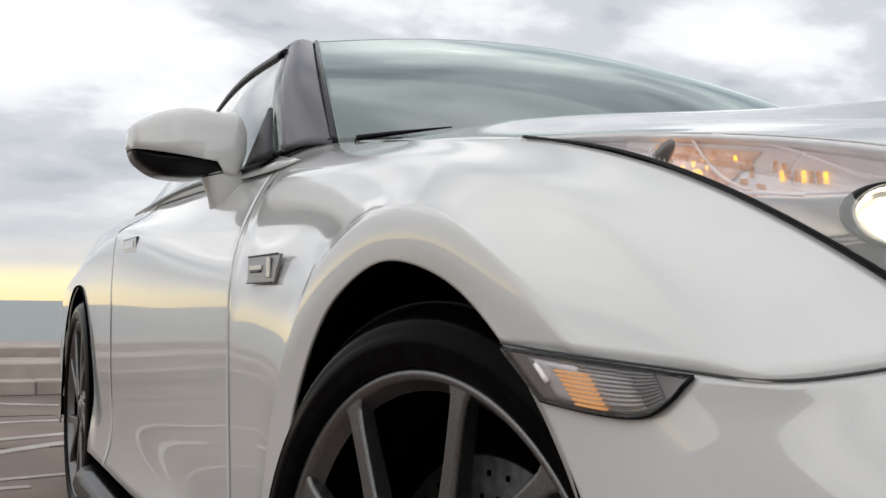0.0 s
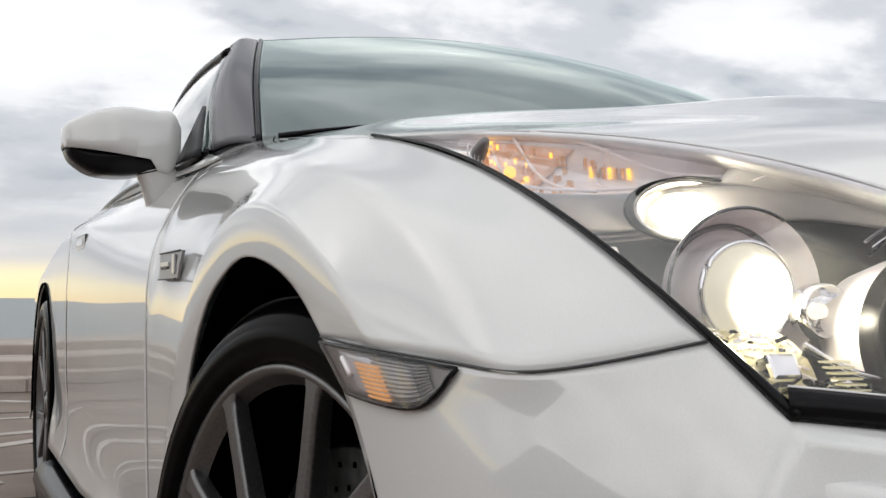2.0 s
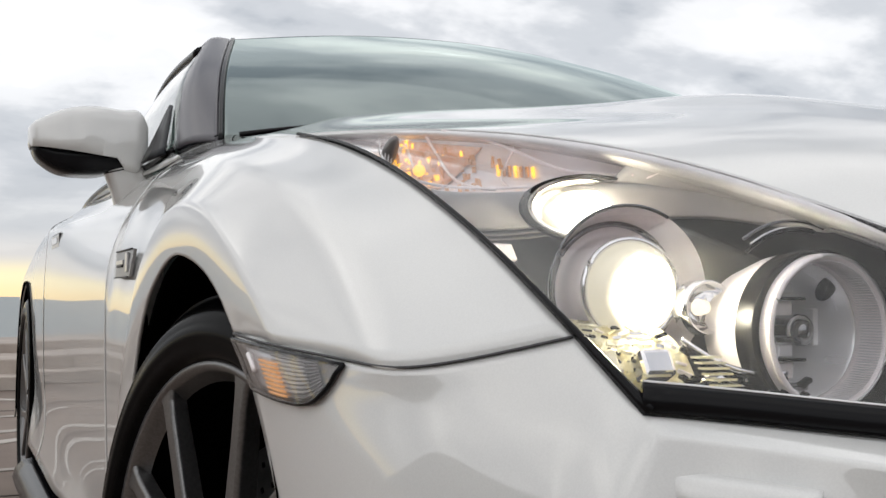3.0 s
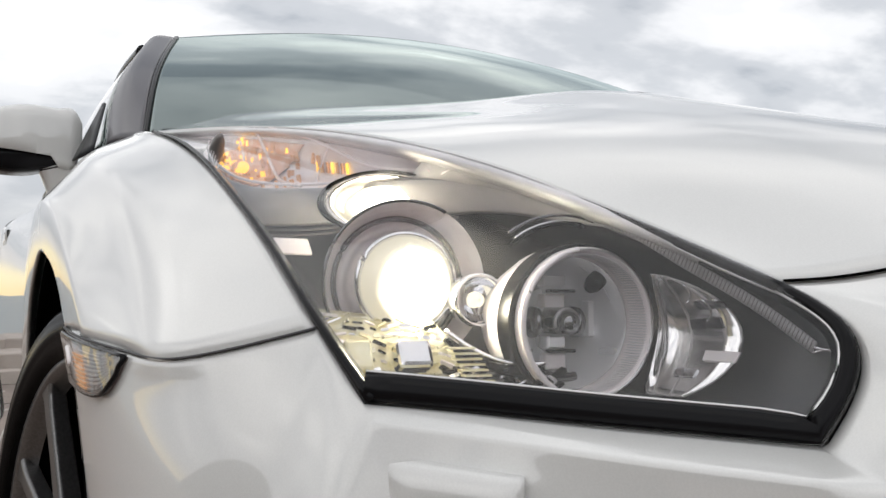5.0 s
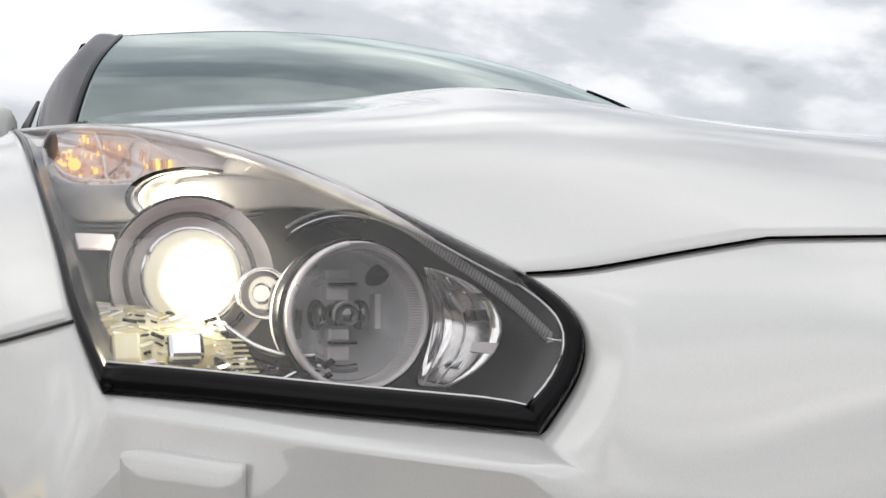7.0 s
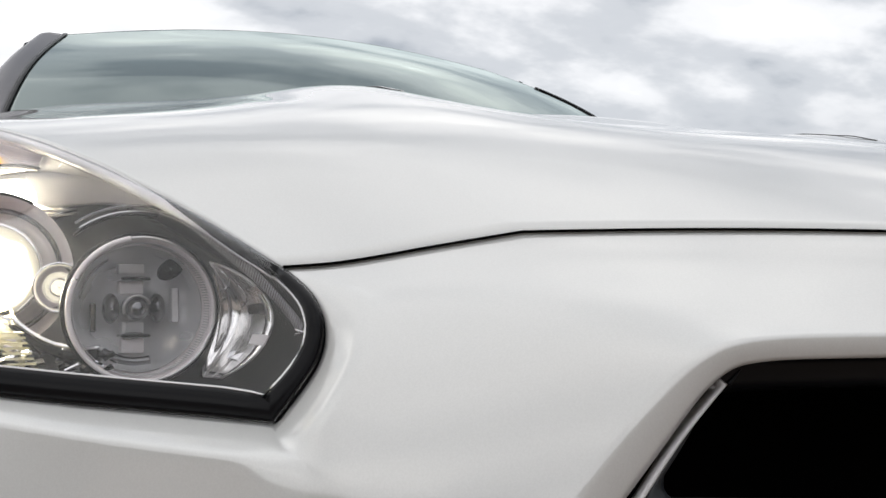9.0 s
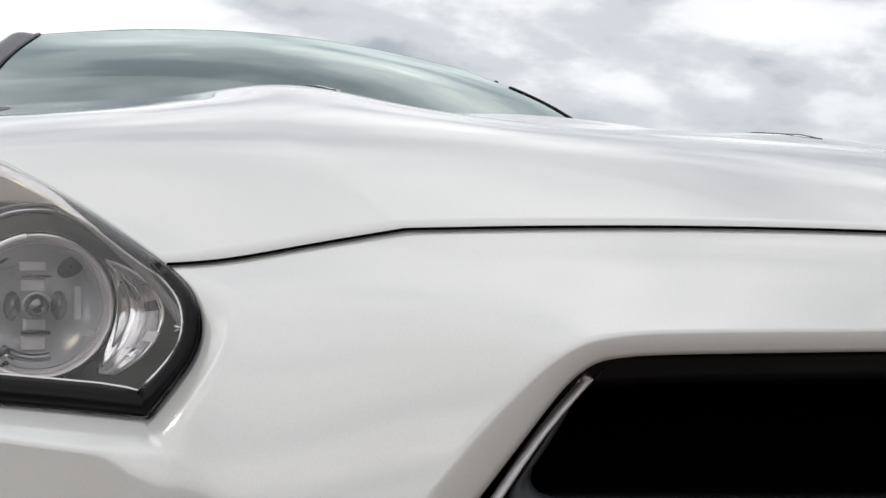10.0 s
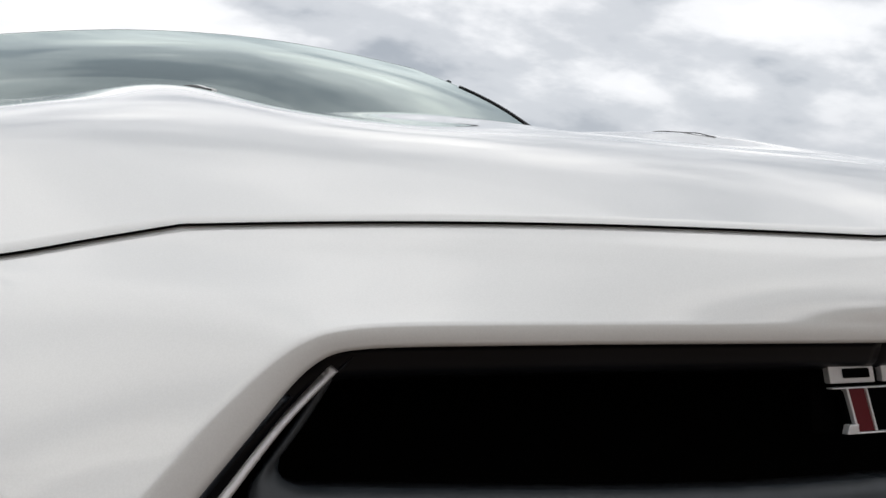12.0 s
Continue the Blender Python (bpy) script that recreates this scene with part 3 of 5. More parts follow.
roof_side = spl([(-0.556, 2.397, 1.309), (-0.560, 2.800, 1.312), (-0.548, 3.250, 1.250), (-0.540, 3.600, 1.165)], 30)
roof_mid = spl([(0, 2.385, 1.357), (0, 2.750, 1.368), (0, 3.250, 1.300), (0, 3.600, 1.205)], 30)
roof_rear = half([(-0.540, 3.600, 1.165), (-0.300, 3.600, 1.198), (0, 3.600, 1.205)], 40)
whole("roof", coons(ws_top, roof_rear, roof_side, roof_mid, True), M_paint)
screen_rear = half([(-0.60, 4.150, 0.985), (-0.30, 4.200, 1.000), (0, 4.210, 1.005)], 40)
whole("rear_window", coons(roof_rear, screen_rear, spl([roof_rear[0], screen_rear[0]], 12), spl([roof_rear[-1], screen_rear[-1]], 12)), M_glass, "sloping rear window glass").visible_shadow = False

pillar_out = spl([(-0.768, 1.910, 0.977), (-0.733, 2.052, 1.111), (-0.640, 2.340, 1.262)], 30)
pillar = coons(spl([ws_side[0], (-0.750, 1.835, 0.985), pillar_out[0]], 12), spl([ws_side[-1], (-0.610, 2.365, 1.300), pillar_out[-1]], 12), ws_side, pillar_out)
flat_pillar = coons(spl([ws_side[0], (-0.744, 1.842, 0.974), pillar_out[0]], 12), spl([ws_side[-1], (-0.598, 2.367, 1.280), pillar_out[-1]], 12), ws_side, pillar_out)
edge_trim = np.stack([ws_side + np.array((-0.001, -0.004, 0.003)), ws_side + np.array((0.007, -0.006, 0.003))])
for s, f in SIDES:
    part("windscreen_pillar", bm_grid(f(flat_pillar if s else pillar), not s), M_pillar, car, "dark gloss windscreen pillar", thick=0.006)
    part("pillar_trim", bm_grid(f(edge_trim[:, :21] if s else edge_trim), bool(s)), M_gasket, car, "black rubber edge of the windscreen", thick=0.004)
rail_out = spl([pillar_out[-1], (-0.640, 2.700, 1.265), (-0.625, 3.100, 1.228), (-0.600, 3.600, 1.120)], 30)
rail = coons(spl([roof_side[0], (-0.610, 2.365, 1.300), rail_out[0]], 10), spl([roof_side[-1], rail_out[-1]], 10), roof_side, rail_out)
flat_rail = coons(spl([roof_side[0], (-0.598, 2.367, 1.280), rail_out[0]], 10), spl([roof_side[-1], rail_out[-1]], 10), roof_side, rail_out)
for s, f in SIDES:
    part("roof_rail", bm_grid(f(flat_rail if s else rail), not s), M_pillar, car, "dark roof rail above the side window", thick=0.005)
for s, f in SIDES:
    part("window_seal", tube(f(np.concatenate([rail_out])), 0.010, 8), M_gasket, car, "black seal along the window top")

seal_path = spl([(-0.7150, 1.790, 0.988), (-0.7395, 1.842, 0.980), (-0.7650, 1.905, 0.965)], 16)
for s, f in SIDES:
    part("cowl_seal", tube(f(seal_path), 0.0055, 8), M_gasket, car, "black seal below the windscreen pillar")
    part("shut_line", tube(f(spl([(-0.7127, 1.6750, 0.9760), (-0.7314, 1.6200, 0.9574), (-0.7411, 1.5800, 0.9446), (-0.7428, 1.5500, 0.9373)], 14)), 0.0011, 6), M_void, car, "dark end of the bonnet's shut line")

# doors and rear quarters: upright sections from the sill to the window line
seam_up = door_seam[::-1]


def side_sheet(y0, y1, n, arch=False, fore=None):
    out = []
    m = 44
    for y in np.linspace(y0, y1, n):
        hip = 0.004 * math.exp(-((y - 3.75) / 0.42) ** 2)
        foot = 0.27
        if arch and abs(y - REAR_AXLE) < 0.392:
            foot = max(foot, HUB + math.sqrt(0.392 ** 2 - (y - REAR_AXLE) ** 2))
        top = 0.938 + 0.022 * min(1, max(0, (y - 1.7) / 1.2)) - (0.0 if y < 3.2 else 0.02 * (y - 3.2) ** 2)
        crease = float(natural((1.65, 2.4, 3.0, 3.35, 3.7, 4.1, 4.65), [[0.797], [0.842], [0.876], [0.858], [0.810], [0.770], [0.735]], [y])[0, 0])
        tail = 0.10 * max(0, y - 4.0) ** 2
        flare_out = 0.030 * ease((y - 1.75) / 0.5)
        low = [(0.905 + hip + flare_out, 0.25), (0.9035 + hip + 0.25 * flare_out, 0.33), (0.9115 + hip, 0.46), (0.9165 + hip, 0.60), (0.9170 + hip, 0.70), (0.9085 + hip, crease)]
        high = [(0.9085 + hip, crease), (0.8930 + hip * 0.9, crease + 0.018), (0.848 + hip * 0.4, crease + 0.52 * (top - crease)), (0.800, top)]
        zs = np.linspace(0.25, crease, 60)
        xl = natural([q[1] for q in low], [[q[0]] for q in low], zs)[:, 0]
        zh = np.linspace(crease, top, 30)
        xh = natural([q[1] for q in high], [[q[0]] for q in high], zh)[:, 0]
        zs, xs = np.concatenate([zs, zh[1:]]), np.concatenate([xl, xh[1:]]) - tail
        out.append([(-np.interp(z, zs, xs), y, z) for z in np.concatenate([np.linspace(foot, crease, m - 12), np.linspace(crease, top, 13)[1:]])])
    out = relax(np.array(out), 8)
    if fore is not None:
        edge = np.stack([np.interp(out[0, :, 2], fore[:, 2], fore[:, q]) for q in range(3)], 1)
        shift = edge - out[0]
        for i in range(n):
            out[i] += shift * ease(1 - (out[i, 0, 1] - y0) / 0.85)
    return out


door = side_sheet(1.700, 2.985, 60, fore=seam_up)
quarter = side_sheet(2.990, 4.62, 70, True)
both("door", door, M_paint, thick=0.005)
both("rear_quarter_panel", quarter, M_paint, thick=0.005)
gap(door[-1], 0.0018, (0.0016, 0.003, 0))
sill_top = spl([(-0.776, 1.900, 0.970), (-0.796, 2.100, 0.957), (-0.805, 2.500, 0.966), (-0.802, 3.000, 0.964), (-0.760, 3.600, 0.975)], 30)
side_glass = coons(rail_out, sill_top, spl(np.concatenate([pillar_out[::-1][::6], [pillar_out[0], sill_top[0]]]), 12), spl([rail_out[-1], sill_top[-1]], 12))
for ob in both("side_window", side_glass, M_side_glass, "pale green side window glass"):
    ob.visible_shadow = False
both("shoulder", coons(sill_top, np.array([(-0.80, y, z) for y, z in zip(np.linspace(1.70, 3.60, 30), np.interp(np.linspace(1.70, 3.60, 30), door[:, -1, 1], door[:, -1, 2]))]) + np.array((0, 0, 0.002)), spl([sill_top[0], (-0.80, 1.70, 0.940)], 4), spl([sill_top[-1], (-0.80, 3.60, 0.959)], 4)), M_paint, thick=0.004)
for s, f in SIDES:
    part("window_seal", tube(f(sill_top + np.array((0, 0, 0.004))), 0.006, 6), M_gasket, car, "black seal along the window foot")
    sail = coons(spl([(-0.784, 1.900, 0.968), (-0.746, 2.040, 1.083)], 8), spl([(-0.812, 1.985, 0.958), (-0.750, 2.048, 1.083)], 8), spl([(-0.784, 1.900, 0.968), (-0.812, 1.985, 0.958)], 4), spl([(-0.746, 2.040, 1.083), (-0.750, 2.048, 1.083)], 4)) + np.array((-0.008, 0, 0))
    part("mirror_sail", bm_grid(f(sail)), M_slate, car, "dark triangular trim at the window corner", thick=0.004)
    part("side_skirt", tube(f(spl([(-0.880, 1.36, 0.165), (-0.895, 2.2, 0.160), (-0.920, 3.28, 0.185)], 20)), 0.052, 12), M_gasket, car, "black side skirt below the door")

# rear end
deck = coons(screen_rear, spl([(-0.70, 4.60, 0.965), (-0.35, 4.640, 0.985), (0, 4.650, 0.990)], 40), spl([screen_rear[0], (-0.70, 4.60, 0.965)], 10), spl([screen_rear[-1], (0, 4.650, 0.990)], 10))
whole("boot_lid", deck, M_paint)
tail = coons(spl([(-0.76, 4.60, 0.94), (-0.35, 4.650, 0.97), (0, 4.660, 0.975)], 40), spl([(-0.86, 4.600, 0.28), (-0.40, 4.70, 0.26), (0, 4.72, 0.26)], 40), spl([(-0.76, 4.60, 0.94), (-0.88, 4.61, 0.6), (-0.86, 4.600, 0.28)], 16), spl([(0, 4.660, 0.975), (0, 4.74, 0.62), (0, 4.72, 0.26)], 16))
whole("rear_bumper", tail, M_paint)
haunch = coons(spl([(-0.760, 3.600, 0.975), (-0.60, 4.150, 0.985), (-0.70, 4.60, 0.965)], 20), np.array([(-0.80 + 0.10 * max(0, y - 4.0) ** 2, y, np.interp(y, quarter[:, -1, 1], quarter[:, -1, 2])) for y in np.linspace(3.6, 4.62, 20)]), spl([(-0.760, 3.600, 0.975), (-0.80, 3.6, 0.957)], 4), spl([(-0.70, 4.60, 0.965), (-0.762, 4.62, 0.920)], 4))
both("haunch_top", haunch, M_paint)
both("rear_pillar", coons(spl([(-0.540, 3.600, 1.165), (-0.60, 4.150, 0.985)], 10), spl([(-0.600, 3.600, 1.120), (-0.760, 3.600, 0.975)], 10), spl([(-0.540, 3.600, 1.165), (-0.600, 3.600, 1.120)], 6), spl([(-0.60, 4.150, 0.985), (-0.760, 3.600, 0.975)], 6)), M_paint)
part("underbody", box(0, 2.35, 0.30, 1.20, 4.2, 0.22), M_black, car, "dark underbody", smooth=False)
part("bulkhead", box(0, 1.56, 0.66, 1.40, 0.04, 0.56), M_black, car, "dark bulkhead behind the engine bay", smooth=False)
part("cabin_floor", box(0, 2.9, 0.44, 1.46, 2.4, 0.06), M_cabin, car, "dark cabin floor", smooth=False)
dash = bm_grid(net([[(-0.68, 1.78, 0.94), (0, 1.60, 0.955), (0.68, 1.78, 0.94)], [(-0.68, 1.95, 0.965), (0, 1.85, 0.985), (0.68, 1.95, 0.965)], [(-0.68, 2.12, 0.94), (0, 2.08, 0.95), (0.68, 2.12, 0.94)], [(-0.68, 2.14, 0.60), (0, 2.10, 0.60), (0.68, 2.14, 0.60)]], 24, 24), True)
part("dashboard", dash, M_cabin, car, "dark grey dashboard")


def seat(x):
    bm = bmesh.new()
    for cy, cz, sy, sz, tilt in ((2.72, 0.56, 0.50, 0.16, 0), (3.00, 0.86, 0.13, 0.58, -14), (3.09, 1.17, 0.09, 0.17, -12)):
        box(x, cy, cz, 0.48 if sz > 0.2 or sy > 0.3 else 0.26, sy, sz, bm, Matrix.Rotation(radians(tilt), 4, "X"))
    part("car_seat", bm, M_cabin, car, "dark bucket seat", smooth=False, bevel=0.04)


seat(-0.36)
seat(0.36)

# bumper: side piece, piece below the lamp with its shelf, nose round the grille
lamp_edge_low = [LAMP_SEAM, (-0.820, 0.344, 0.664), LAMP_BL]
side_top = joined(bumper_seam, lamp_edge_low, n=26)
nst = len(side_top)
side_low = spl([ring(2, ARCH, -0.915), (-0.884, 0.440, 0.33), (-0.835, 0.285, 0.32)], nst)
side_back = np.array([ring(p, ARCH, LIP_X + 0.0003 * (55 - p)) for p in np.linspace(55, 2, 40)])
side_fore = spl([LAMP_BL, (-0.830, 0.290, 0.600), (-0.848, 0.268, 0.500), (-0.860, 0.260, 0.320)], 40)
bump_side = coons(side_top, side_low, side_back, side_fore)
under_top = [LAMP_BL, (-0.763, 0.300, 0.639), (-0.706, 0.270, 0.633), (-0.655, 0.240, 0.6285), LAMP_BR]
under_edge = np.array([(-0.812, 0.311, 0.637), (-0.757, 0.280, 0.629), (-0.706, 0.237, 0.622), (-0.658, 0.200, 0.6165), (-0.617, 0.167, 0.6125)])
under_roll = under_edge + np.array((-0.0005, -0.003, -0.006))
under_low = [(-0.826, 0.300, 0.500), (-0.768, 0.264, 0.500), (-0.710, 0.224, 0.495), (-0.658, 0.189, 0.49), (-0.612, 0.156, 0.490)]
under_foot = [(-0.826, 0.312, 0.320), (-0.770, 0.275, 0.315), (-0.712, 0.236, 0.310), (-0.660, 0.195, 0.305), (-0.608, 0.152, 0.300)]
bump_under = np.concatenate([net([under_top, under_edge], 44, 9), net([under_edge, 0.5 * (under_edge + under_roll) + np.array((0, -0.0012, 0.0012)), under_roll], 44, 5)[1:-1], net([under_roll, under_low, under_foot], 44, 28)])
lead = bump_under[:, 0] - bump_side[:, -1]
for j in range(1, 14):
    bump_side[:, -j] += lead * (1 - (j - 1) / 13) ** 2
lamp_right = [LAMP_BR, (-0.5905, 0.206, 0.640), (-0.5755, 0.209, 0.662), (-0.5725, 0.216, 0.684), (-0.5770, 0.236, 0.700), LAMP_HOOD]
row0 = joined([(-0.595, 0.110, 0.300), (-0.598, 0.130, 0.490), (-0.600, 0.150, 0.60), LAMP_BR], lamp_right, *seam_pts, n=(40, 24, 24, 24)) + np.array((0, -0.001, -0.002))
row0[:40] = bump_under[::-1, -1]
edge_rise = joined([(-0.606, 0.1605, 0.611), (-0.592, 0.1625, 0.630), (-0.569, 0.174, 0.661), (-0.557, 0.194, 0.684), (-0.556, 0.213, 0.697), (-0.566, 0.233, 0.7035)], [(-0.566, 0.233, 0.7035), (-0.541, 0.2225, 0.707), (-0.497, 0.207, 0.7145), (-0.438, 0.187, 0.7225)], [(-0.438, 0.187, 0.7225), (-0.340, 0.153, 0.7225), (-0.196, 0.106, 0.7205), (0, 0.077, 0.716)], n=(24, 24, 24))
row1 = np.concatenate([np.where(np.arange(40)[:, None] < 31, row0[:40] + np.array((0.011, -0.004, -0.001)), edge_rise[:1]), edge_rise[1:]])
row3 = joined([(-0.538, 0.100, 0.498), (-0.522, 0.098, 0.520), (-0.505, 0.095, 0.545), (-0.490, 0.092, 0.565)], [(-0.490, 0.092, 0.565), (-0.470, 0.089, 0.591), (-0.447, 0.086, 0.618), (-0.4235, 0.083, 0.6465), (-0.4120, 0.081, 0.6595), (-0.398, 0.079, 0.6685)], [(-0.398, 0.079, 0.6685), (-0.378, 0.077, 0.6715), (-0.350, 0.0745, 0.6725), (-0.322, 0.072, 0.6725)], [(-0.322, 0.072, 0.6725), (-0.220, 0.065, 0.6715), (-0.100, 0.061, 0.6695), (0, 0.060, 0.668)], n=(40, 24, 24, 24))
row3 = soften(row3, 3)
row2 = soften(0.5 * row1 + 0.5 * row3, 9) + np.array((0, -0.010, 0.0))
lean = ease((np.arange(len(row0)) - 56) / 14)[None, :, None]
steps = np.concatenate([np.linspace(0, 0.18, 7)[:-1], np.linspace(0.18, 1, 28)])
free = natural((0, 0.55, 1), np.stack([row0, row2, row3]), steps)
stepped = np.concatenate([np.stack([row0 + (row1 - row0) * q for q in np.linspace(0, 1, 7)[:-1]]), natural((0, 0.5, 1), np.stack([row1, row2, row3]), np.linspace(0, 1, 28))])
nose = (1 - lean) * stepped + lean * free
tang = soften(np.gradient(row3, axis=0), 4)
inward = np.stack([tang[:, 2], np.zeros(len(row3)), -tang[:, 0]], 1)
inward /= np.linalg.norm(inward, axis=1)[:, None]
bevel_in = row3 + inward * 0.0125 + np.array((0, 0.0035, 0))
bevel_deep = bevel_in + inward * 0.002 + np.array((0, 0.022, 0))
rim = row3 - inward * 0.0110 * (1 - ease((np.arange(len(row3)) - 48) / 18))[:, None]
for q in range(len(nose)):
    nose[q] += (rim - row3) * (q / (len(nose) - 1)) ** 4
bevel = [rim + (bevel_in - rim) * q + np.array((0, -0.0012, 0)) * math.sin(math.pi * q) for q in (0.12, 0.3, 0.55, 0.8, 1.0)] + [bevel_deep]
skin = np.concatenate([nose, np.stack(bevel)])
bm = bmesh.new()
for s, f in SIDES:
    for g in (skin, bump_side, bump_under):
        bm_grid(f(g), None, bm)
bmesh.ops.remove_doubles(bm, verts=bm.verts, dist=0.00015)
held = np.concatenate([np.asarray(q, float).reshape(-1, 3) for q in (net([under_top, under_edge], 44, 5), edge_rise, hood_front, rim, row3, bevel_in, bevel_deep, side_top, side_back, row0[40:])])
bm.verts.index_update()
co = np.array([v.co for v in bm.verts])
near = np.array([np.sqrt(((held - p) ** 2).sum(1).min()) for p in np.column_stack([-abs(co[:, 0]), co[:, 1:]])])
loose = ease((near - 0.003) / 0.020)[:, None]
# the shelf's corner is rounded off
off = np.sqrt(((np.column_stack([-abs(co[:, 0]), co[:, 1:]]) - np.array((-0.608, 0.161, 0.605))) ** 2).sum(1))
loose = np.maximum(loose, np.exp(-(off / 0.015) ** 2)[:, None])
ends = np.array([(e.verts[0].index, e.verts[1].index) for e in bm.edges])
rim_v = np.array([v.is_boundary for v in bm.verts])
loose[rim_v] = 0
count = np.zeros(len(co))
np.add.at(count, ends.ravel(), 1)
for _ in range(44):
    mean = np.zeros_like(co)
    np.add.at(mean, ends[:, 0], co[ends[:, 1]])
    np.add.at(mean, ends[:, 1], co[ends[:, 0]])
    co += loose * 0.6 * (mean / count[:, None] - co)
for v, p in zip(bm.verts, co):
    v.co = p
part("front_bumper", bm, M_paint, car, "white front bumper round the grille opening", thick=0.004)
# raised panel low on the bumper corner
blade = net([[(-0.8105, 0.285, 0.6195), (-0.780, 0.262, 0.6150), (-0.7475, 0.236, 0.6105)], [(-0.814, 0.283, 0.570), (-0.781, 0.259, 0.567), (-0.7485, 0.233, 0.564)], [(-0.818, 0.282, 0.500), (-0.783, 0.256, 0.500), (-0.750, 0.232, 0.500)]], 24, 24)
for i in range(24):
    for j in range(24):
        edge = max(0, 1 - min(1.4 * i, j, 23 - j) / 5)
        blade[i, j, 1] += 0.0165 + 0.008 * edge ** 2.2
for s, f in SIDES:
    part("bumper_blade", bm_grid(f(blade), bool(s)), M_paint, car, "raised flush panel on the bumper corner", thick=0.006)

# grille: backing, frame, bright strips, cross bar
frame_a = bevel_deep + np.array((0, 0.004, 0))
frame_b = frame_a + inward * 0.016 + np.array((0, 0.010, 0))
frame_c = frame_b + inward * 0.002 + np.array((0, 0.06, 0))
whole("grille_frame", net([frame_a, 0.5 * (frame_a + frame_b) + np.array((0, -0.002, 0)), frame_b, frame_c], len(frame_a), 12), M_slate, "slate black gloss grille frame", flip=False)
# near-black sheet stands for the shade behind the grille
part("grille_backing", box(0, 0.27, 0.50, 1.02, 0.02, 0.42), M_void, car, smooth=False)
strip_out = spl([(-0.3888, 0.1020, 0.6449), (-0.4190, 0.1020, 0.6154), (-0.4435, 0.1020, 0.5868), (-0.4671, 0.1020, 0.5582)], 24)
strip_inn = spl([(-0.3810, 0.1020, 0.6462), (-0.4096, 0.1020, 0.6186), (-0.4338, 0.1020, 0.5897), (-0.4598, 0.1020, 0.5576)], 24)
hook_in = spl([(-0.3810, 0.1020, 0.6462), (-0.3769, 0.1020, 0.6500), (-0.3728, 0.1020, 0.6538)], 8)
for s, f in SIDES:
    strip_g = np.stack([strip_out, 0.5 * (strip_out + strip_inn) + np.array((0, -0.003, 0)), strip_inn])
    part("grille_strip", bm_grid(f(strip_g), not s), M_strip, car, "satin silver strip in the grille", thick=0.006)
    part("grille_strip", tube(f(hook_in), np.linspace(0.0016, 0.0004, 8), 6), M_slate, car, "dark pointed end of the strip")
    slat_o, slat_i = strip_out + np.array((-0.0190, -0.002, -0.004)), strip_out + np.array((-0.0065, 0.004, -0.002))
    part("grille_strip", bm_grid(f(np.stack([slat_o, 0.5 * (slat_o + slat_i) + np.array((0, -0.002, 0)), slat_i])[:, 3:]), not s), M_slat, car, "slate grey strip beside the silver one", thick=0.004)
lip = joined([(-0.375, 0.120, 0.646), (-0.392, 0.120, 0.620), (-0.4095, 0.120, 0.598)], [(-0.4095, 0.120, 0.598), (-0.411, 0.119, 0.590), (-0.406, 0.117, 0.584), (-0.396, 0.116, 0.5805)], [(-0.396, 0.116, 0.5805), (-0.229, 0.100, 0.5695), (-0.100, 0.093, 0.5635), (0, 0.092, 0.5625)], n=(14, 10, 20))
under = joined([(-0.381, 0.116, 0.646), (-0.400, 0.116, 0.618), (-0.422, 0.116, 0.590)], [(-0.422, 0.116, 0.590), (-0.428, 0.115, 0.580), (-0.430, 0.113, 0.570), (-0.430, 0.111, 0.560)], [(-0.430, 0.111, 0.560), (-0.229, 0.096, 0.545), (-0.100, 0.088, 0.540), (0, 0.087, 0.539)], n=(14, 10, 20))
whole("grille_bar", np.stack([lip + np.array((0.003, 0.030, -0.001)), lip + np.array((0.001, 0.003, 0)), lip, 0.6 * lip + 0.4 * under + np.array((0, -0.002, 0)), under, under + np.array((0, 0.002, -0.06)) * ease((np.arange(len(under)) - 14) / 8)[:, None] + np.array((-0.002, 0.004, -0.001))]), M_bar, "slate grey cross bar of the grille")

# emblem: plain bright and red plates on a dark stalk
emblem = part("emblem", box(0, 0.124, 0.612, 0.070, 0.012, 0.044), M_void, car, "bright and red enamel emblem plate", smooth=False, bevel=0.002)


def plate(name, x0, x1, z0, z1, y, mat, label, slant=0.0, depth=0.006):
    bm = box((x0 + x1) / 2, y, (z0 + z1) / 2, x1 - x0, depth, z1 - z0)
    for v in bm.verts:
        v.co.x += 0.005 + slant * (v.co.z - z1)
    part(name, bm, mat, emblem, label, smooth=False, bevel=0.0006)


for k in (0.0, 0.046):
    plate("bright_plate", -0.043 + k, -0.0040 + k, 0.6265, 0.6395, 0.103, M_silver, "bright metal plate", -0.2)
    plate("dark_inset", -0.031 + k, -0.0085 + k, 0.6300, 0.6365, 0.1015, M_void, "dark inset", -0.2)
plate("dark_field", -0.0285, 0.042, 0.5918, 0.6238, 0.105, M_void, "dark enamel field", -0.2)
plate("bright_rim", -0.041, 0.042, 0.6228, 0.6238, 0.101, M_silver, "thin bright rim")
plate("red_plate", -0.0265, -0.0115, 0.5930, 0.6228, 0.103, M_red, "deep red enamel bar", -0.32)
plate("bright_rim", -0.0285, -0.0264, 0.5930, 0.6228, 0.1015, M_silver, "thin bright rim", -0.32)
plate("bright_rim", -0.0117, -0.0100, 0.5930, 0.6228, 0.1015, M_silver, "thin bright rim", -0.32)
plate("bright_rim", -0.0225, 0.042, 0.5918, 0.5930, 0.101, M_silver, "thin bright rim")
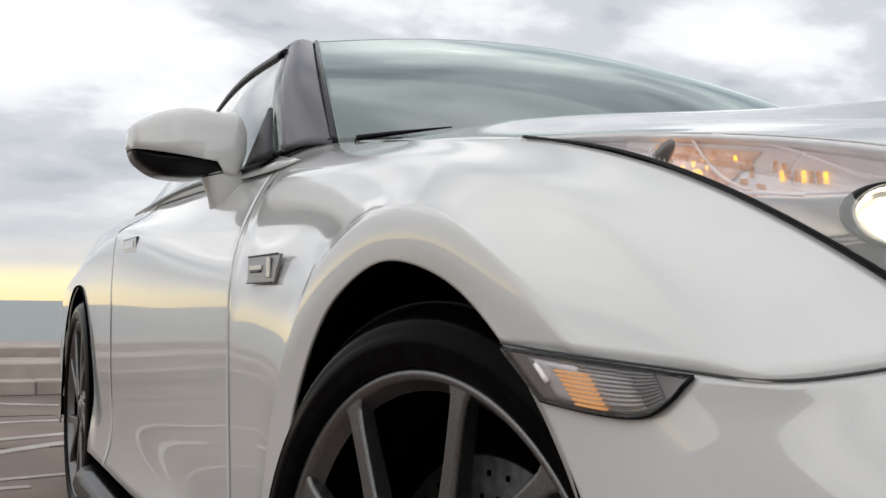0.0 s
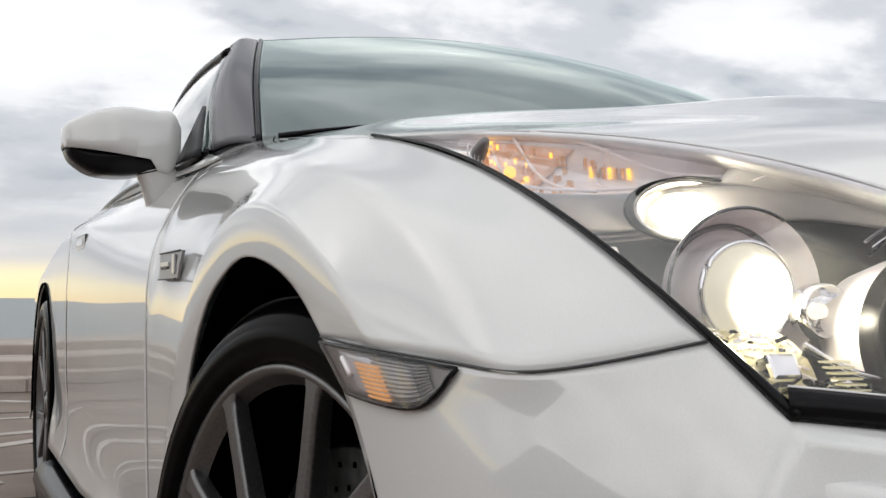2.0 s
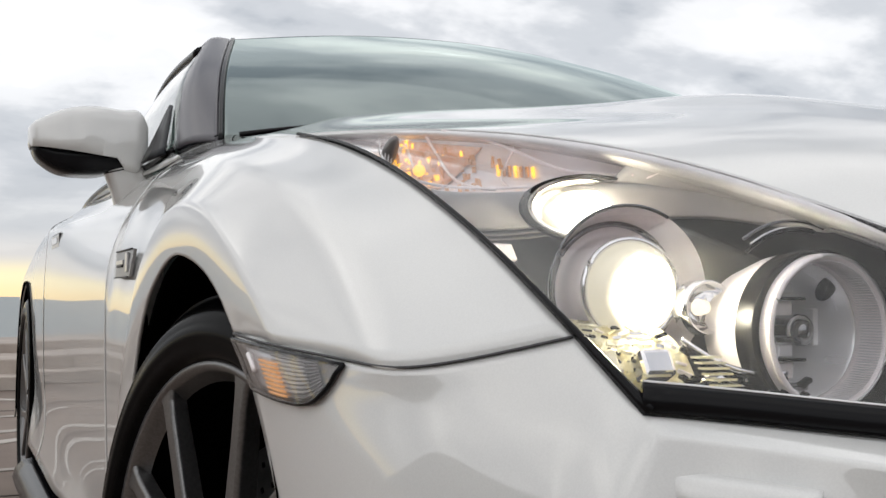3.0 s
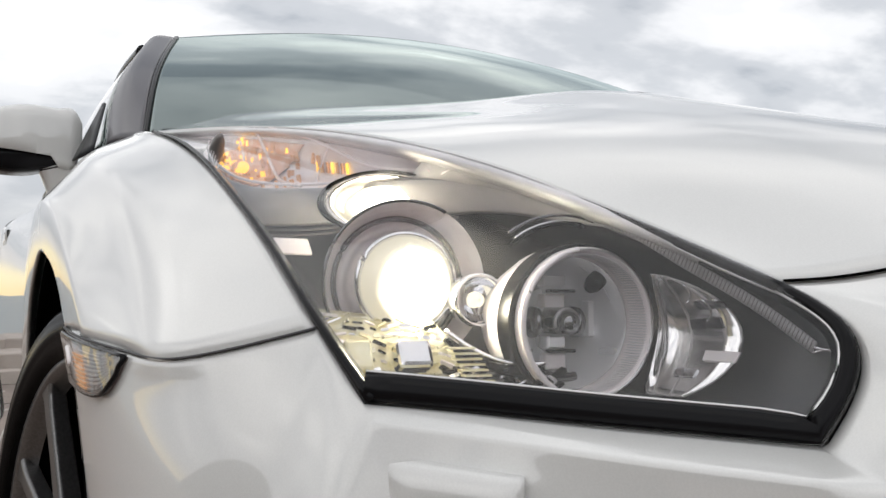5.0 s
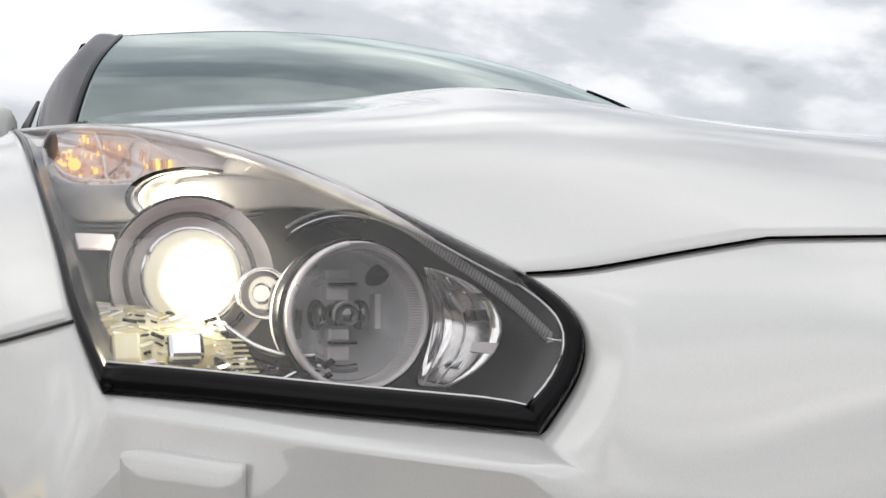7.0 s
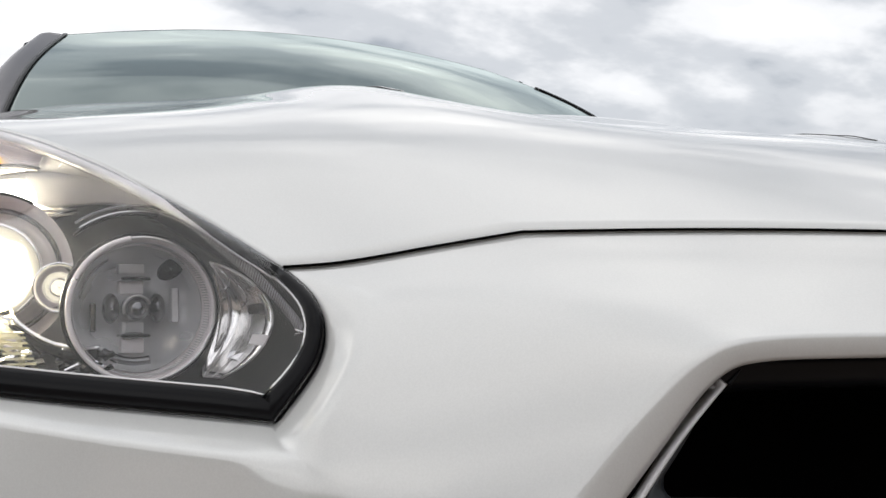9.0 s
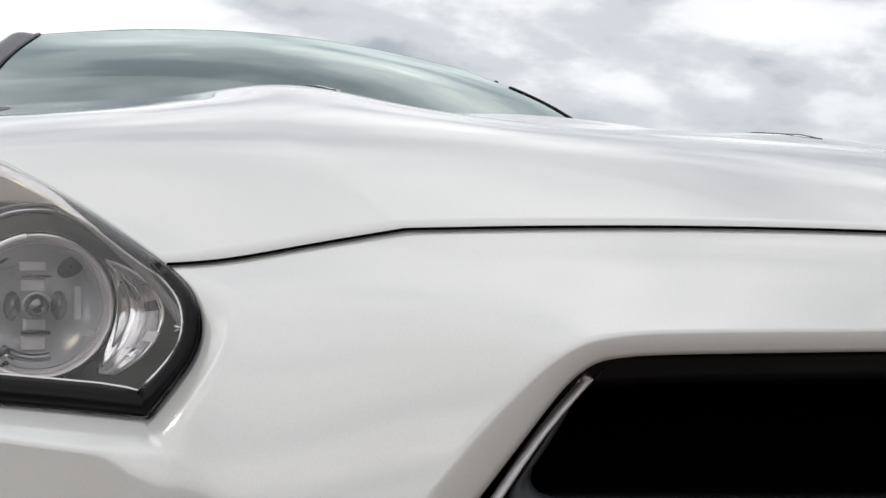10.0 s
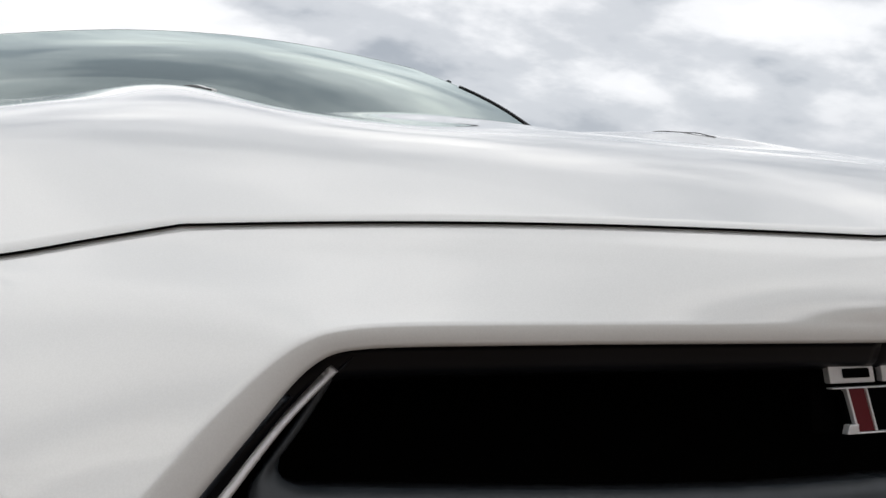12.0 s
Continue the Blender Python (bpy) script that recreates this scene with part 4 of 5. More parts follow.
plate("bright_foot", -0.0270, -0.0185, 0.5920, 0.5985, 0.100, M_silver, "bright foot", 0.3)

# headlamps
lens_out = joined([LAMP_TIP, (-0.8395, 0.705, 0.828), (-0.8365, 0.560, 0.780), (-0.830, 0.443, 0.725), LAMP_SEAM, LAMP_BL], n=60)
lens_in = spl(lamp_top[::-1], 60)
lens_end = joined([LAMP_BL, (-0.763, 0.300, 0.639), (-0.706, 0.270, 0.633), (-0.655, 0.240, 0.6285), LAMP_BR], lamp_right, n=16)
lens_tip = np.repeat([LAMP_TIP], len(lens_end), 0)
lens = coons(lens_out, lens_in, lens_tip, lens_end)
nv, nu = lens.shape[:2]
for i in range(nv):
    for j in range(nu):
        a, b = i / (nv - 1), j / (nu - 1)
        lens[i, j] += np.array((-0.010, -0.014, 0.012)) * 4 * a * (1 - a) * min(1, 3 * (1 - b)) * b
both("headlamp_lens", lens + np.array((-0.001, -0.0015, 0.0)), M_clear, "clear headlamp cover", 0.0, flip=True)
loop = np.concatenate([lens_out, lens_end[1:], lens_in[::-1][1:]])
mid = np.array((-0.715, 0.45, 0.715))


def inset(path, amounts):
    """Moves a lamp outline inwards across the lens."""
    t = np.gradient(path, axis=0)
    n = np.cross(t, np.array((0.45, 0.80, -0.30)))
    n /= np.linalg.norm(n, axis=1)[:, None] + 1e-9
    n *= np.sign((n * (mid - path)).sum(1))[:, None]
    return path + n * np.asarray(amounts)[:, None]


deep = np.array((0.006, 0.010, -0.002))
for path, am in ((lens_out, np.interp(np.arange(60), [0, 10, 50, 59], [0.001, 0.0032, 0.0045, 0.008])),
                 (lens_end, np.interp(np.arange(len(lens_end)), [0, 13, 18, len(lens_end) - 1], [0.018, 0.0175, 0.0125, 0.008])),
                 (lens_in, np.interp(np.arange(60), [0, 30, 50, 59], [0.004, 0.0085, 0.009, 0.008]))):
    inner = inset(path, am)
    strip_g = np.stack([path + deep * 0.1, 0.75 * path + 0.25 * inner - deep * 0.32, 0.5 * (path + inner) - deep * 0.42, 0.2 * path + 0.8 * inner - deep * 0.40, inner - deep * 0.15, inner + deep * 1.6])
    if path is lens_in:
        both("lamp_edge", strip_g + deep * 0.12, M_cloudy, "pale clouded edge of the headlamp cover", 0.002)
        inner = inset(path, 0.0006 + am * ease((np.arange(60) - 42) / 15.0))
        strip_g = np.stack([path + deep * 0.1, 0.75 * path + 0.25 * inner - deep * 0.34, 0.5 * (path + inner) - deep * 0.44, 0.2 * path + 0.8 * inner - deep * 0.42, inner - deep * 0.18, inner + deep * 1.6])
        strip_g = strip_g + 0.7 * deep * (1 - ease((np.arange(60) - 42) / 10.0))[None, :, None]
        both("lamp_gasket", strip_g[:, 42:], M_gasket, "black gloss rim of the headlamp", 0.0006)
    else:
        both("lamp_gasket", strip_g, M_gasket, "black gloss rim of the headlamp", 0.002)
    for s, f in (SIDES if path is not lens_out else ()):
        part("lamp_bead", tube(f(inner - deep * 0.12), 0.0010, 5), M_satin, car, "thin bright bead inside the lamp rim")

# housing: a bowl behind the cover
bowl = lens.copy()
for i in range(nv):
    for j in range(nu):
        a, b = i / (nv - 1), j / (nu - 1)
        e = min(1.0, 9 * min(a, 1 - a), 7 * (1 - b) ** 0.8, 6 * b) ** 0.7
        bowl[i, j] = lens[i, j] + np.array((0.030, 0.165, -0.012)) * e + (1 - e) * deep
both("lamp_housing", bowl, M_grey, "grey inner housing of the headlamp", 0.002, flip=True)


def forward(x, y, z, yaw=0.0):
    """Places a lathe so that its axis points out of the lamp, ahead of the car."""
    return Matrix.Translation((x, y, z)) @ Matrix.Rotation(radians(-90 + yaw), 4, "Z")



def lamp_unit(s):
    k = -1 if s else 1
    f = SIDES[s][1]

    def at(p, yaw=0.0):
        return forward(p[0] * k, p[1], p[2], yaw * k)

    def moved(bm, m):
        bmesh.ops.transform(bm, matrix=m, verts=bm.verts)
        return bm

    def hoop(p, yaw, r, along, w, mat, parent, name, label, a0=0.0, a1=360.0):
        pts = [at(p, yaw) @ Vector((along, r * math.cos(q) * k, r * math.sin(q))) for q in np.radians(np.linspace(a0, a1, 64))]
        return part(name, tube(pts, w, 6), mat, parent, label)

    # low beam: smoked cone, chrome rings, warm glass lens with the burning spot in it
    pod = part("low_beam", lathe([(0.0545, 0.010), (0.0530, 0.004), (0.0480, -0.012), (0.040, -0.020), (0.0345, -0.020), (0.0335, -0.004), (0.0330, 0.010), (0.0305, 0.011)], 56, at(LOW, -8)), M_pale, car, "pale satin cone of the low beam projector")
    hoop(LOW, -8, 0.0545, 0.0100, 0.0012, M_smoke_chrome, pod, "lens_ring", "bright outer ring of the projector", 60, 300)
    hoop(LOW, -8, 0.0440, -0.0150, 0.0022, M_smoke_chrome, pod, "lens_ring", "bright inner ring of the projector")
    hoop(LOW, -8, 0.0325, 0.0110, 0.0022, M_chrome, pod, "lens_ring", "chrome ring round the lens")
    part("projector_lens", lathe([(0.0310, 0.0105), (0.0285, 0.0180), (0.0235, 0.0245), (0.0150, 0.0300), (0.0060, 0.0328), (0.0005, 0.0333)], 40, at(LOW, -8)), M_beam, pod, "pale yellow glass lens with a burning spot")
    # reflector above it, lit from inside under a dark brow
    wide = Matrix.Diagonal((1, 1.30, 0.62, 1))
    part("upper_reflector", lathe([(0.003, -0.034), (0.016, -0.028), (0.027, -0.012), (0.0335, 0.004), (0.0350, 0.004)], 40, at(ROOF, -8) @ wide), M_reflector, pod, "bright reflector above the projector")
    part("reflector_brow", lathe([(0.0352, -0.004), (0.0362, 0.006), (0.0382, 0.007), (0.0386, -0.005)], 40, at(ROOF, -8) @ wide), M_gasket, pod, "dark brow round the upper reflector")
    part("bulb", lathe([(0.0005, 0.004), (0.009, 0.003), (0.016, -0.002), (0.018, -0.016)], 24, at((ROOF[0] + 0.003, ROOF[1], ROOF[2] - 0.003), -8) @ Matrix.Diagonal((1, 1.75, 1.0, 1))), M_roof_bulb, pod, "lit bulb")
    side = part("position_lamp", lathe([(0.004, -0.022), (0.011, -0.016), (0.0150, -0.004), (0.0160, 0.004), (0.0175, 0.004), (0.0180, -0.012)], 30, at((-0.700, 0.415, 0.699), -5)), M_chrome, car, "small chrome position lamp")
    part("bulb", lathe([(0.0005, 0.000), (0.0045, -0.002), (0.0055, -0.010)], 16, at((-0.700, 0.415, 0.699), -5)), M_lens, side, "small warm bulb")

    # unlit high beam: deep mirror bowl, ribbed clear wall, bright mouth ring, boxed bulb shield
    high = part("high_beam", lathe([(0.004, -0.046), (0.015, -0.042), (0.026, -0.032), (0.035, -0.018), (0.0410, -0.002), (0.0425, 0.000)], 64, at(HIGH)), M_bowl, car, "round mirror bowl of the high beam")
    part("high_beam_can", lathe([(0.0430, 0.000), (0.0455, 0.022), (0.0470, 0.024), (0.0482, 0.022), (0.0480, -0.020), (0.0400, -0.048)], 56, at(HIGH)), M_pale, high, "silver wall of the high beam")
    hoop(HIGH, 0, 0.0470, 0.0245, 0.0020, M_pale, high, "outer_ring", "bright mouth ring", 100, 262)
    hoop(HIGH, 0, 0.0470, 0.0236, 0.0009, M_satin, high, "outer_ring", "thin bright mouth ring", -98, 100)
    part("dark_ring", lathe([(0.0484, 0.016), (0.0505, 0.017), (0.0512, 0.012), (0.0505, -0.004)], 56, at(HIGH)), M_gasket, high, "black surround of the high beam")
    ribs = bmesh.new()
    for n in range(150):
        a = 2 * math.pi * n / 150
        box(0.011, 0.0437 * math.cos(a), 0.0437 * math.sin(a), 0.021, 0.0007, 0.0007, ribs, Matrix.Rotation(a, 4, "X"))
    tagged(part("ribbed_wall", moved(ribs, at(HIGH)), M_cloudy, high, "finely ribbed wall", smooth=False), kind="stuff")
    shield = part("bulb_shield", lathe([(0.0005, 0.004), (0.004, 0.0036), (0.0070, 0.001), (0.0078, -0.004), (0.0080, -0.030)], 28, at(HIGH)), M_smoke_chrome, high, "round dark bulb shield")
    hoop(HIGH, 0, 0.0088, -0.004, 0.0012, M_satin, shield, "shield_ring", "bright ring of the bulb shield", 20, 200)
    for cz, sz in ((0.0205, 0.0022), (-0.0185, 0.0022)):
        part("shield_arm", moved(box(-0.012, 0, cz, 0.008, 0.019, sz), at(HIGH)), M_gasket, shield, "dark arm of the bulb shield", smooth=False, bevel=0.0008)
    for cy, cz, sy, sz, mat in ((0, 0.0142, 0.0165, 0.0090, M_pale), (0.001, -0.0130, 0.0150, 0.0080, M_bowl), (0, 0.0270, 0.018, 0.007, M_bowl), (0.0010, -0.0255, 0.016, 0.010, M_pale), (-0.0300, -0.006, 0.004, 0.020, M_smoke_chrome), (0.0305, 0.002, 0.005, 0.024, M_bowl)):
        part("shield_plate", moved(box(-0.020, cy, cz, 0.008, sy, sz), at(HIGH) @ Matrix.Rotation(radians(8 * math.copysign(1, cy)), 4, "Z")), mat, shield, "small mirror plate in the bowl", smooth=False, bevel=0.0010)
    for cy in (-0.0155, 0.0155):
        part("shield_wing", lathe([(0.0005, 0.003), (0.0040, 0.002), (0.0058, -0.002), (0.0062, -0.010)], 20, at(HIGH) @ Matrix.Translation((-0.014, cy * k, 0)) @ Matrix.Diagonal((1, 0.9, 1.7, 1))), M_smoke_chrome, shield, "smoked rounded wing beside the bulb shield")
    # dark and bright bands imitate reflections in the mirror bowl
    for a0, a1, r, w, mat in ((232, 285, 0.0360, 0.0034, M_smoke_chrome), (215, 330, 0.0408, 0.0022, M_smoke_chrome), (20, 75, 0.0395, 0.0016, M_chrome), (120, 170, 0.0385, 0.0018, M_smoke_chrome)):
        hoop(HIGH, 0, r, -0.010, w, mat, high, "bowl_shade", "curved dark or bright band imitating a reflection in the bowl", a0, a1)
    part("bowl_opening", lathe([(0.0005, 0.0012), (0.0040, 0.0010), (0.0060, 0.0)], 20, at((HIGH[0] + 0.022, HIGH[1] + 0.004, HIGH[2] + 0.027)) @ Matrix.Rotation(radians(35 * k), 4, "X") @ Matrix.Diagonal((1, 1.7, 1.1, 1))), M_gasket, high, "dark oval opening in the bowl")

    # inner corner reflector: a faceted wedge bowl
    wedge = coons(spl([(-0.611, 0.350, 0.716), (-0.602, 0.352, 0.685), (-0.617, 0.350, 0.640)], 17), spl([(-0.608, 0.338, 0.714), (-0.5900, 0.314, 0.7020), (-0.5800, 0.299, 0.6800), (-0.5900, 0.303, 0.6560), (-0.609, 0.318, 0.641)], 17), spl([(-0.611, 0.350, 0.716), (-0.608, 0.338, 0.714)], 9), spl([(-0.617, 0.350, 0.640), (-0.609, 0.318, 0.641)], 9))
    for i in range(9):
        for j in range(17):
            wedge[i, j] += np.array((0.004, 0.026, 0.0)) * math.sin(math.pi * i / 8) * math.sin(math.pi * j / 16) 
    part("corner_reflector", bm_grid(f(wedge), bool(s)), M_reflector, car, "bright wedge reflector at the lamp's inner corner", thick=0.0012)
    for n in (2, 5):
        part("corner_reflector", tube(f(wedge[n] + np.array((-0.0006, -0.0012, 0))), 0.0004, 5), M_ribbed, car, "fine line of the wedge reflector")
    for q, n, mat in ((5, 6, M_chrome), (7, 5, M_smoke_chrome), (10, 6, M_pale), (12, 4, M_chrome)):
        part("corner_reflector", bm_grid(f(wedge[n:n + 3, q:q + 2] + np.array((-0.001, -0.003, 0.0))), bool(s)), mat, car, "small facet of the wedge reflector", smooth=False, thick=0.0008)
    part("corner_reflector", tube(f(wedge[-1]), 0.0009, 6), M_satin, car, "thin bright edge of the wedge reflector")

    # ridged light strip under the upper edge
    guide = spl([(-0.640, 0.370, 0.749), (-0.622, 0.343, 0.739), (-0.603, 0.310, 0.721), (-0.587, 0.273, 0.699), (-0.578, 0.238, 0.677)], 64)
    width = np.array((-0.001, 0.003, -0.0062)) * ease(np.linspace(0.1, 2.0, 64))[:, None]
    bar = part("light_strip", bm_grid(f(np.stack([guide, guide + 0.5 * width + np.array((0, -0.001, 0)), guide + width])), bool(s)), M_band, car, "ridged grey light strip along the lamp edge", thick=0.001)
    teeth = bmesh.new()
    for n in range(2, 63):
        tube(f(np.stack([guide[n], guide[n] + width[n]]) + np.array((-0.0005, -0.0012, 0.0004))), 0.0003, 4, teeth)
    tagged(part("strip_teeth", teeth, M_smoked, bar, "fine ridges"), kind="stuff")
    for a, b, c in (((-0.5840, 0.2330, 0.6745), (-0.5800, 0.2280, 0.6730), (-0.5765, 0.2262, 0.6736)), ((-0.5838, 0.2340, 0.6712), (-0.5800, 0.2285, 0.6728), (-0.5772, 0.2262, 0.6720)),
                    ((-0.6085, 0.318, 0.709), (-0.6040, 0.317, 0.702), (-0.6075, 0.317, 0.697)), ((-0.5995, 0.312, 0.700), (-0.5940, 0.310, 0.692), (-0.5975, 0.310, 0.686))):
        part("wire_clip", tube(f(spl([a, b, c], 8)), 0.0008, 5), M_chrome, car, "small bright wire clip")

    # turn signal chamber at the top: pale bowl, ridged clear guides, amber prisms
    top_in = inset(lens_in[11:39], np.full(28, 0.003)) + np.array((0.003, 0.007, -0.002))
    top_out = spl([(-0.820, 0.722, 0.826), (-0.820, 0.650, 0.796), (-0.798, 0.590, 0.782), (-0.745, 0.540, 0.782), (-0.700, 0.500, 0.788)], 28)
    cham = coons(top_out, top_in, spl([top_out[0], top_in[0]], 10), spl([top_out[-1], top_in[-1]], 10))
    for i in range(10):
        for j in range(28):
            cham[i, j] += np.array((0.012, 0.040, -0.006)) * math.sin(math.pi * i / 9) * math.sin(math.pi * j / 27) ** 0.5
    turn = part("turn_signal", bm_grid(f(cham), not s), M_pale, car, "amber turn signal under a clear cover", thick=0.0015)
    rnd = random.Random(7)
    cells, lit = bmesh.new(), bmesh.new()
    for i, j, n in [(i, j, n) for i in range(1, 8) for j in range(3, 16) for n in range(2)]:
        if rnd.random() < 0.05 + 0.045 * j:
            continue
        c = f(cham[i, j] + (cham[i + 1, j + 1] - cham[i, j]) * (0.5 * n + rnd.uniform(-0.2, 0.2))) + np.array((0, -rnd.uniform(0.003, 0.007), 0))
        m = Matrix.Translation(Vector(c)) @ Matrix.Rotation(rnd.uniform(-0.30, 0.10) * k, 4, "Y") @ Matrix.Rotation(rnd.uniform(-0.5, 0.5), 4, "Z")
        box(0, 0, 0, rnd.uniform(0.0014, 0.0036), 0.003, rnd.uniform(0.003, 0.010), lit if rnd.random() < 0.92 - 0.07 * j else cells, m)
    for n in range(7):
        c = f(cham[6, 15] + (cham[6, 18] - cham[6, 15]) * n / 6.0) + np.array((0, -0.005, 0))
        box(0, 0, 0, 0.0016, 0.003, 0.0085, cells if n % 3 else lit, Matrix.Translation(Vector(c)) @ Matrix.Rotation(-0.12 * k, 4, "Y"))
    tagged(part("amber_facets", cells, M_amber, turn, "amber prisms", smooth=False), kind="stuff")
    tagged(part("lit_facets", lit, M_amber_lit, turn, "lit amber prisms", smooth=False), kind="stuff")
    glim = bmesh.new()
    bmesh.ops.create_uvsphere(glim, u_segments=16, v_segments=10, radius=0.0050, matrix=Matrix.Translation((-0.8020 * k, 0.650, 0.8060)))
    part("bulb", glim, M_amber_lit, turn, "lit amber bulb")
    ahead = np.array((-0.003, -0.010, 0.003))
    for path, w in ((cham[[9, 6, 3, 0], [5, 9, 13, 17]], 0.0010), (cham[[9, 8, 6, 4], [7, 14, 20, 26]], 0.0010), (cham[[8, 5, 1], [15, 16, 18]], 0.0008), (cham[[1, 1, 1, 1], [5, 10, 16, 24]], 0.0009), (cham[[7, 5, 2], [4, 6, 9]], 0.0008)):
        part("guide_ridge", tube(f(spl(path + ahead, 20)), 1.5 * w, 6), M_ridge, turn, "pale ridge of the clear light guide")
    tip_cut = int((lens[nv // 2, :, 1] > 0.700).sum())
    part("chamber_liner", bm_grid(f(lens[2:-2, 1:tip_cut] + np.array((0.004, 0.007, -0.004))), bool(s)), M_pale, turn, "pale liner at the lamp's tip", thick=0.0008)
    knob = bmesh.new()
    bmesh.ops.create_uvsphere(knob, u_segments=16, v_segments=10, radius=1.0, matrix=Matrix.Translation((-0.8195 * k, 0.672, 0.8215)) @ Matrix.Rotation(radians(-35), 4, "X") @ Matrix.Diagonal((0.006, 0.020, 0.0075, 1)))
    part("chamber_end", knob, M_smoked, turn, "dark ribbed end of the chamber")
    for n in range(7):
        c = np.array((-0.8215, 0.682 - 0.0065 * n, 0.824 - 0.004 * n))
        part("end_rib", tube(f(np.stack([c + np.array((-0.002, 0, 0.007)), c + np.array((-0.0045, -0.004, 0)), c + np.array((-0.002, -0.004, -0.007))])), 0.0006, 5), M_cloudy, turn)

    # grey band below the chamber, with two fine grooves, reaching along to the inner corner
    band_top = spl(np.concatenate([top_out[8::4], [(-0.668, 0.468, 0.7800), (-0.640, 0.425, 0.7660), (-0.618, 0.385, 0.7520)]]), 40)
    drop = np.array((0, 0, -1.0)) * np.interp(np.linspace(0, 1, 40), [0, 0.15, 0.6, 1], [0.020, 0.027, 0.024, 0.004])[:, None]
    band = part("bezel_band", bm_grid(f(np.stack([band_top + np.array((0, -0.004, 0.001)), band_top + 0.12 * drop, band_top + 0.9 * drop, band_top + drop + np.array((0.002, 0.010, 0))])), bool(s)), M_band, car, "light grey bezel band between the lamp chambers", thick=0.0015)
    for q in (1.12, 1.26):
        part("bezel_groove", tube(f((band_top + q * drop + np.array((0, 0.004, 0)))[:26]), 0.0010, 5), M_smoked, band, "dark groove below the band")
    # plate at the outer edge with the sky's reflection in its pale colour, mirror boxes and slats at the foot
    tilt = Matrix.Rotation(radians(-28), 4, "X")
    part("lamp_bracket", box(-0.798 * k, 0.516, 0.736, 0.030, 0.003, 0.013, turn=Matrix.Rotation(radians(20 * k), 4, "Z") @ tilt), M_pale, car, "plate at the lamp's edge, whitened like reflected sky", smooth=False, bevel=0.001)
    part("lamp_bracket", box(-0.7930 * k, 0.390, 0.6640, 0.017, 0.012, 0.020, turn=tilt), M_lamplit, car, "mirror box below the projector, tinted like lamplight", smooth=False, bevel=0.002)
    part("lamp_bracket", box(-0.7560 * k, 0.393, 0.6640, 0.023, 0.014, 0.018, turn=tilt), M_chrome, car, "chrome mirror box below the projector", smooth=False, bevel=0.003)
    for n in range(8):
        part("lower_rib", box((-0.733 + 0.0012 * n) * k, 0.372 - 0.002 * n, 0.6700 - 0.0032 * n, 0.017, 0.008, 0.0012), M_lamplit, car, "slat below the projector, tinted like lamplight", smooth=False)
    back_g = net([[(-0.806, 0.420, 0.652), (-0.765, 0.408, 0.648), (-0.722, 0.392, 0.646)], [(-0.808, 0.432, 0.676), (-0.767, 0.420, 0.674), (-0.726, 0.404, 0.672)], [(-0.806, 0.455, 0.694), (-0.770, 0.445, 0.690), (-0.730, 0.425, 0.686)]], 12, 10)
    part("lamp_floor", bm_grid(f(back_g), bool(s)), M_lamplit, car, "plate behind the boxes, tinted like lamplight", thick=0.001)
    tiles = [bmesh.new() for _ in range(4)]
    for i, j in [(i, j) for i in range(1, back_g.shape[0] - 1) for j in range(1, back_g.shape[1] - 1)]:
        m = Matrix.Translation(Vector(f(back_g[i, j]) + np.array((0, -0.004, 0)))) @ Matrix.Rotation(rnd.uniform(-0.5, 0.5), 4, "X") @ Matrix.Rotation(rnd.uniform(-0.5, 0.5), 4, "Z") @ Matrix.Rotation(rnd.uniform(-0.4, 0.4), 4, "Y")
        box(0, 0, 0, rnd.uniform(0.003, 0.010), 0.002, rnd.uniform(0.0010, 0.0026), tiles[rnd.choice((0, 0, 0, 1, 1, 2, 3))], m)
    for bm, mat, text in zip(tiles, (M_lamplit, M_chrome, M_gasket, M_pale), ("lamplight-tinted mirror facets", "bright mirror facets", "dark facets", "pale facets")):
        tagged(part("foot_facets", bm, mat, car, text + " below the projector", smooth=False), kind="stuff")
    sweep = spl([(-0.731, 0.400, 0.6745), (-0.714, 0.386, 0.6610), (-0.697, 0.376, 0.6550), (-0.678, 0.366, 0.6545)], 20)
    part("lamp_bracket", tube(f(sweep), np.linspace(0.0022, 0.0042, 20), 8), M_gasket, car, "black sweeping foot of the lamp frame")
    part("lamp_bracket", tube(f(sweep + np.array((0, -0.001, 0.0052))), 0.0016, 8), M_chrome, car, "bright edge of the lamp frame's foot")
    bits, dull = bmesh.new(), bmesh.new()
    for n in range(46):
        x = rnd.uniform(-0.745, -0.668)
        m = Matrix.Translation((x * k, 0.352 + rnd.uniform(0, 0.030) + 0.55 * (-0.668 - x) * 0.5, 0.646 + rnd.uniform(-0.004, 0.012))) @ Matrix.Rotation(rnd.uniform(-0.9, 0.9), 4, "Y") @ Matrix.Rotation(rnd.uniform(-0.6, 0.6), 4, "X")
        box(0, 0, 0, rnd.uniform(0.003, 0.010), 0.005, rnd.uniform(0.0010, 0.0028), bits if n % 5 < 2 else dull, m)
    tagged(part("bright_facets", bits, M_chrome, car, "small mirror facets at the lamp's foot", smooth=False), kind="stuff")
    tagged(part("dark_facets", dull, M_gasket, car, "small dark facets at the lamp's foot", smooth=False), kind="stuff")
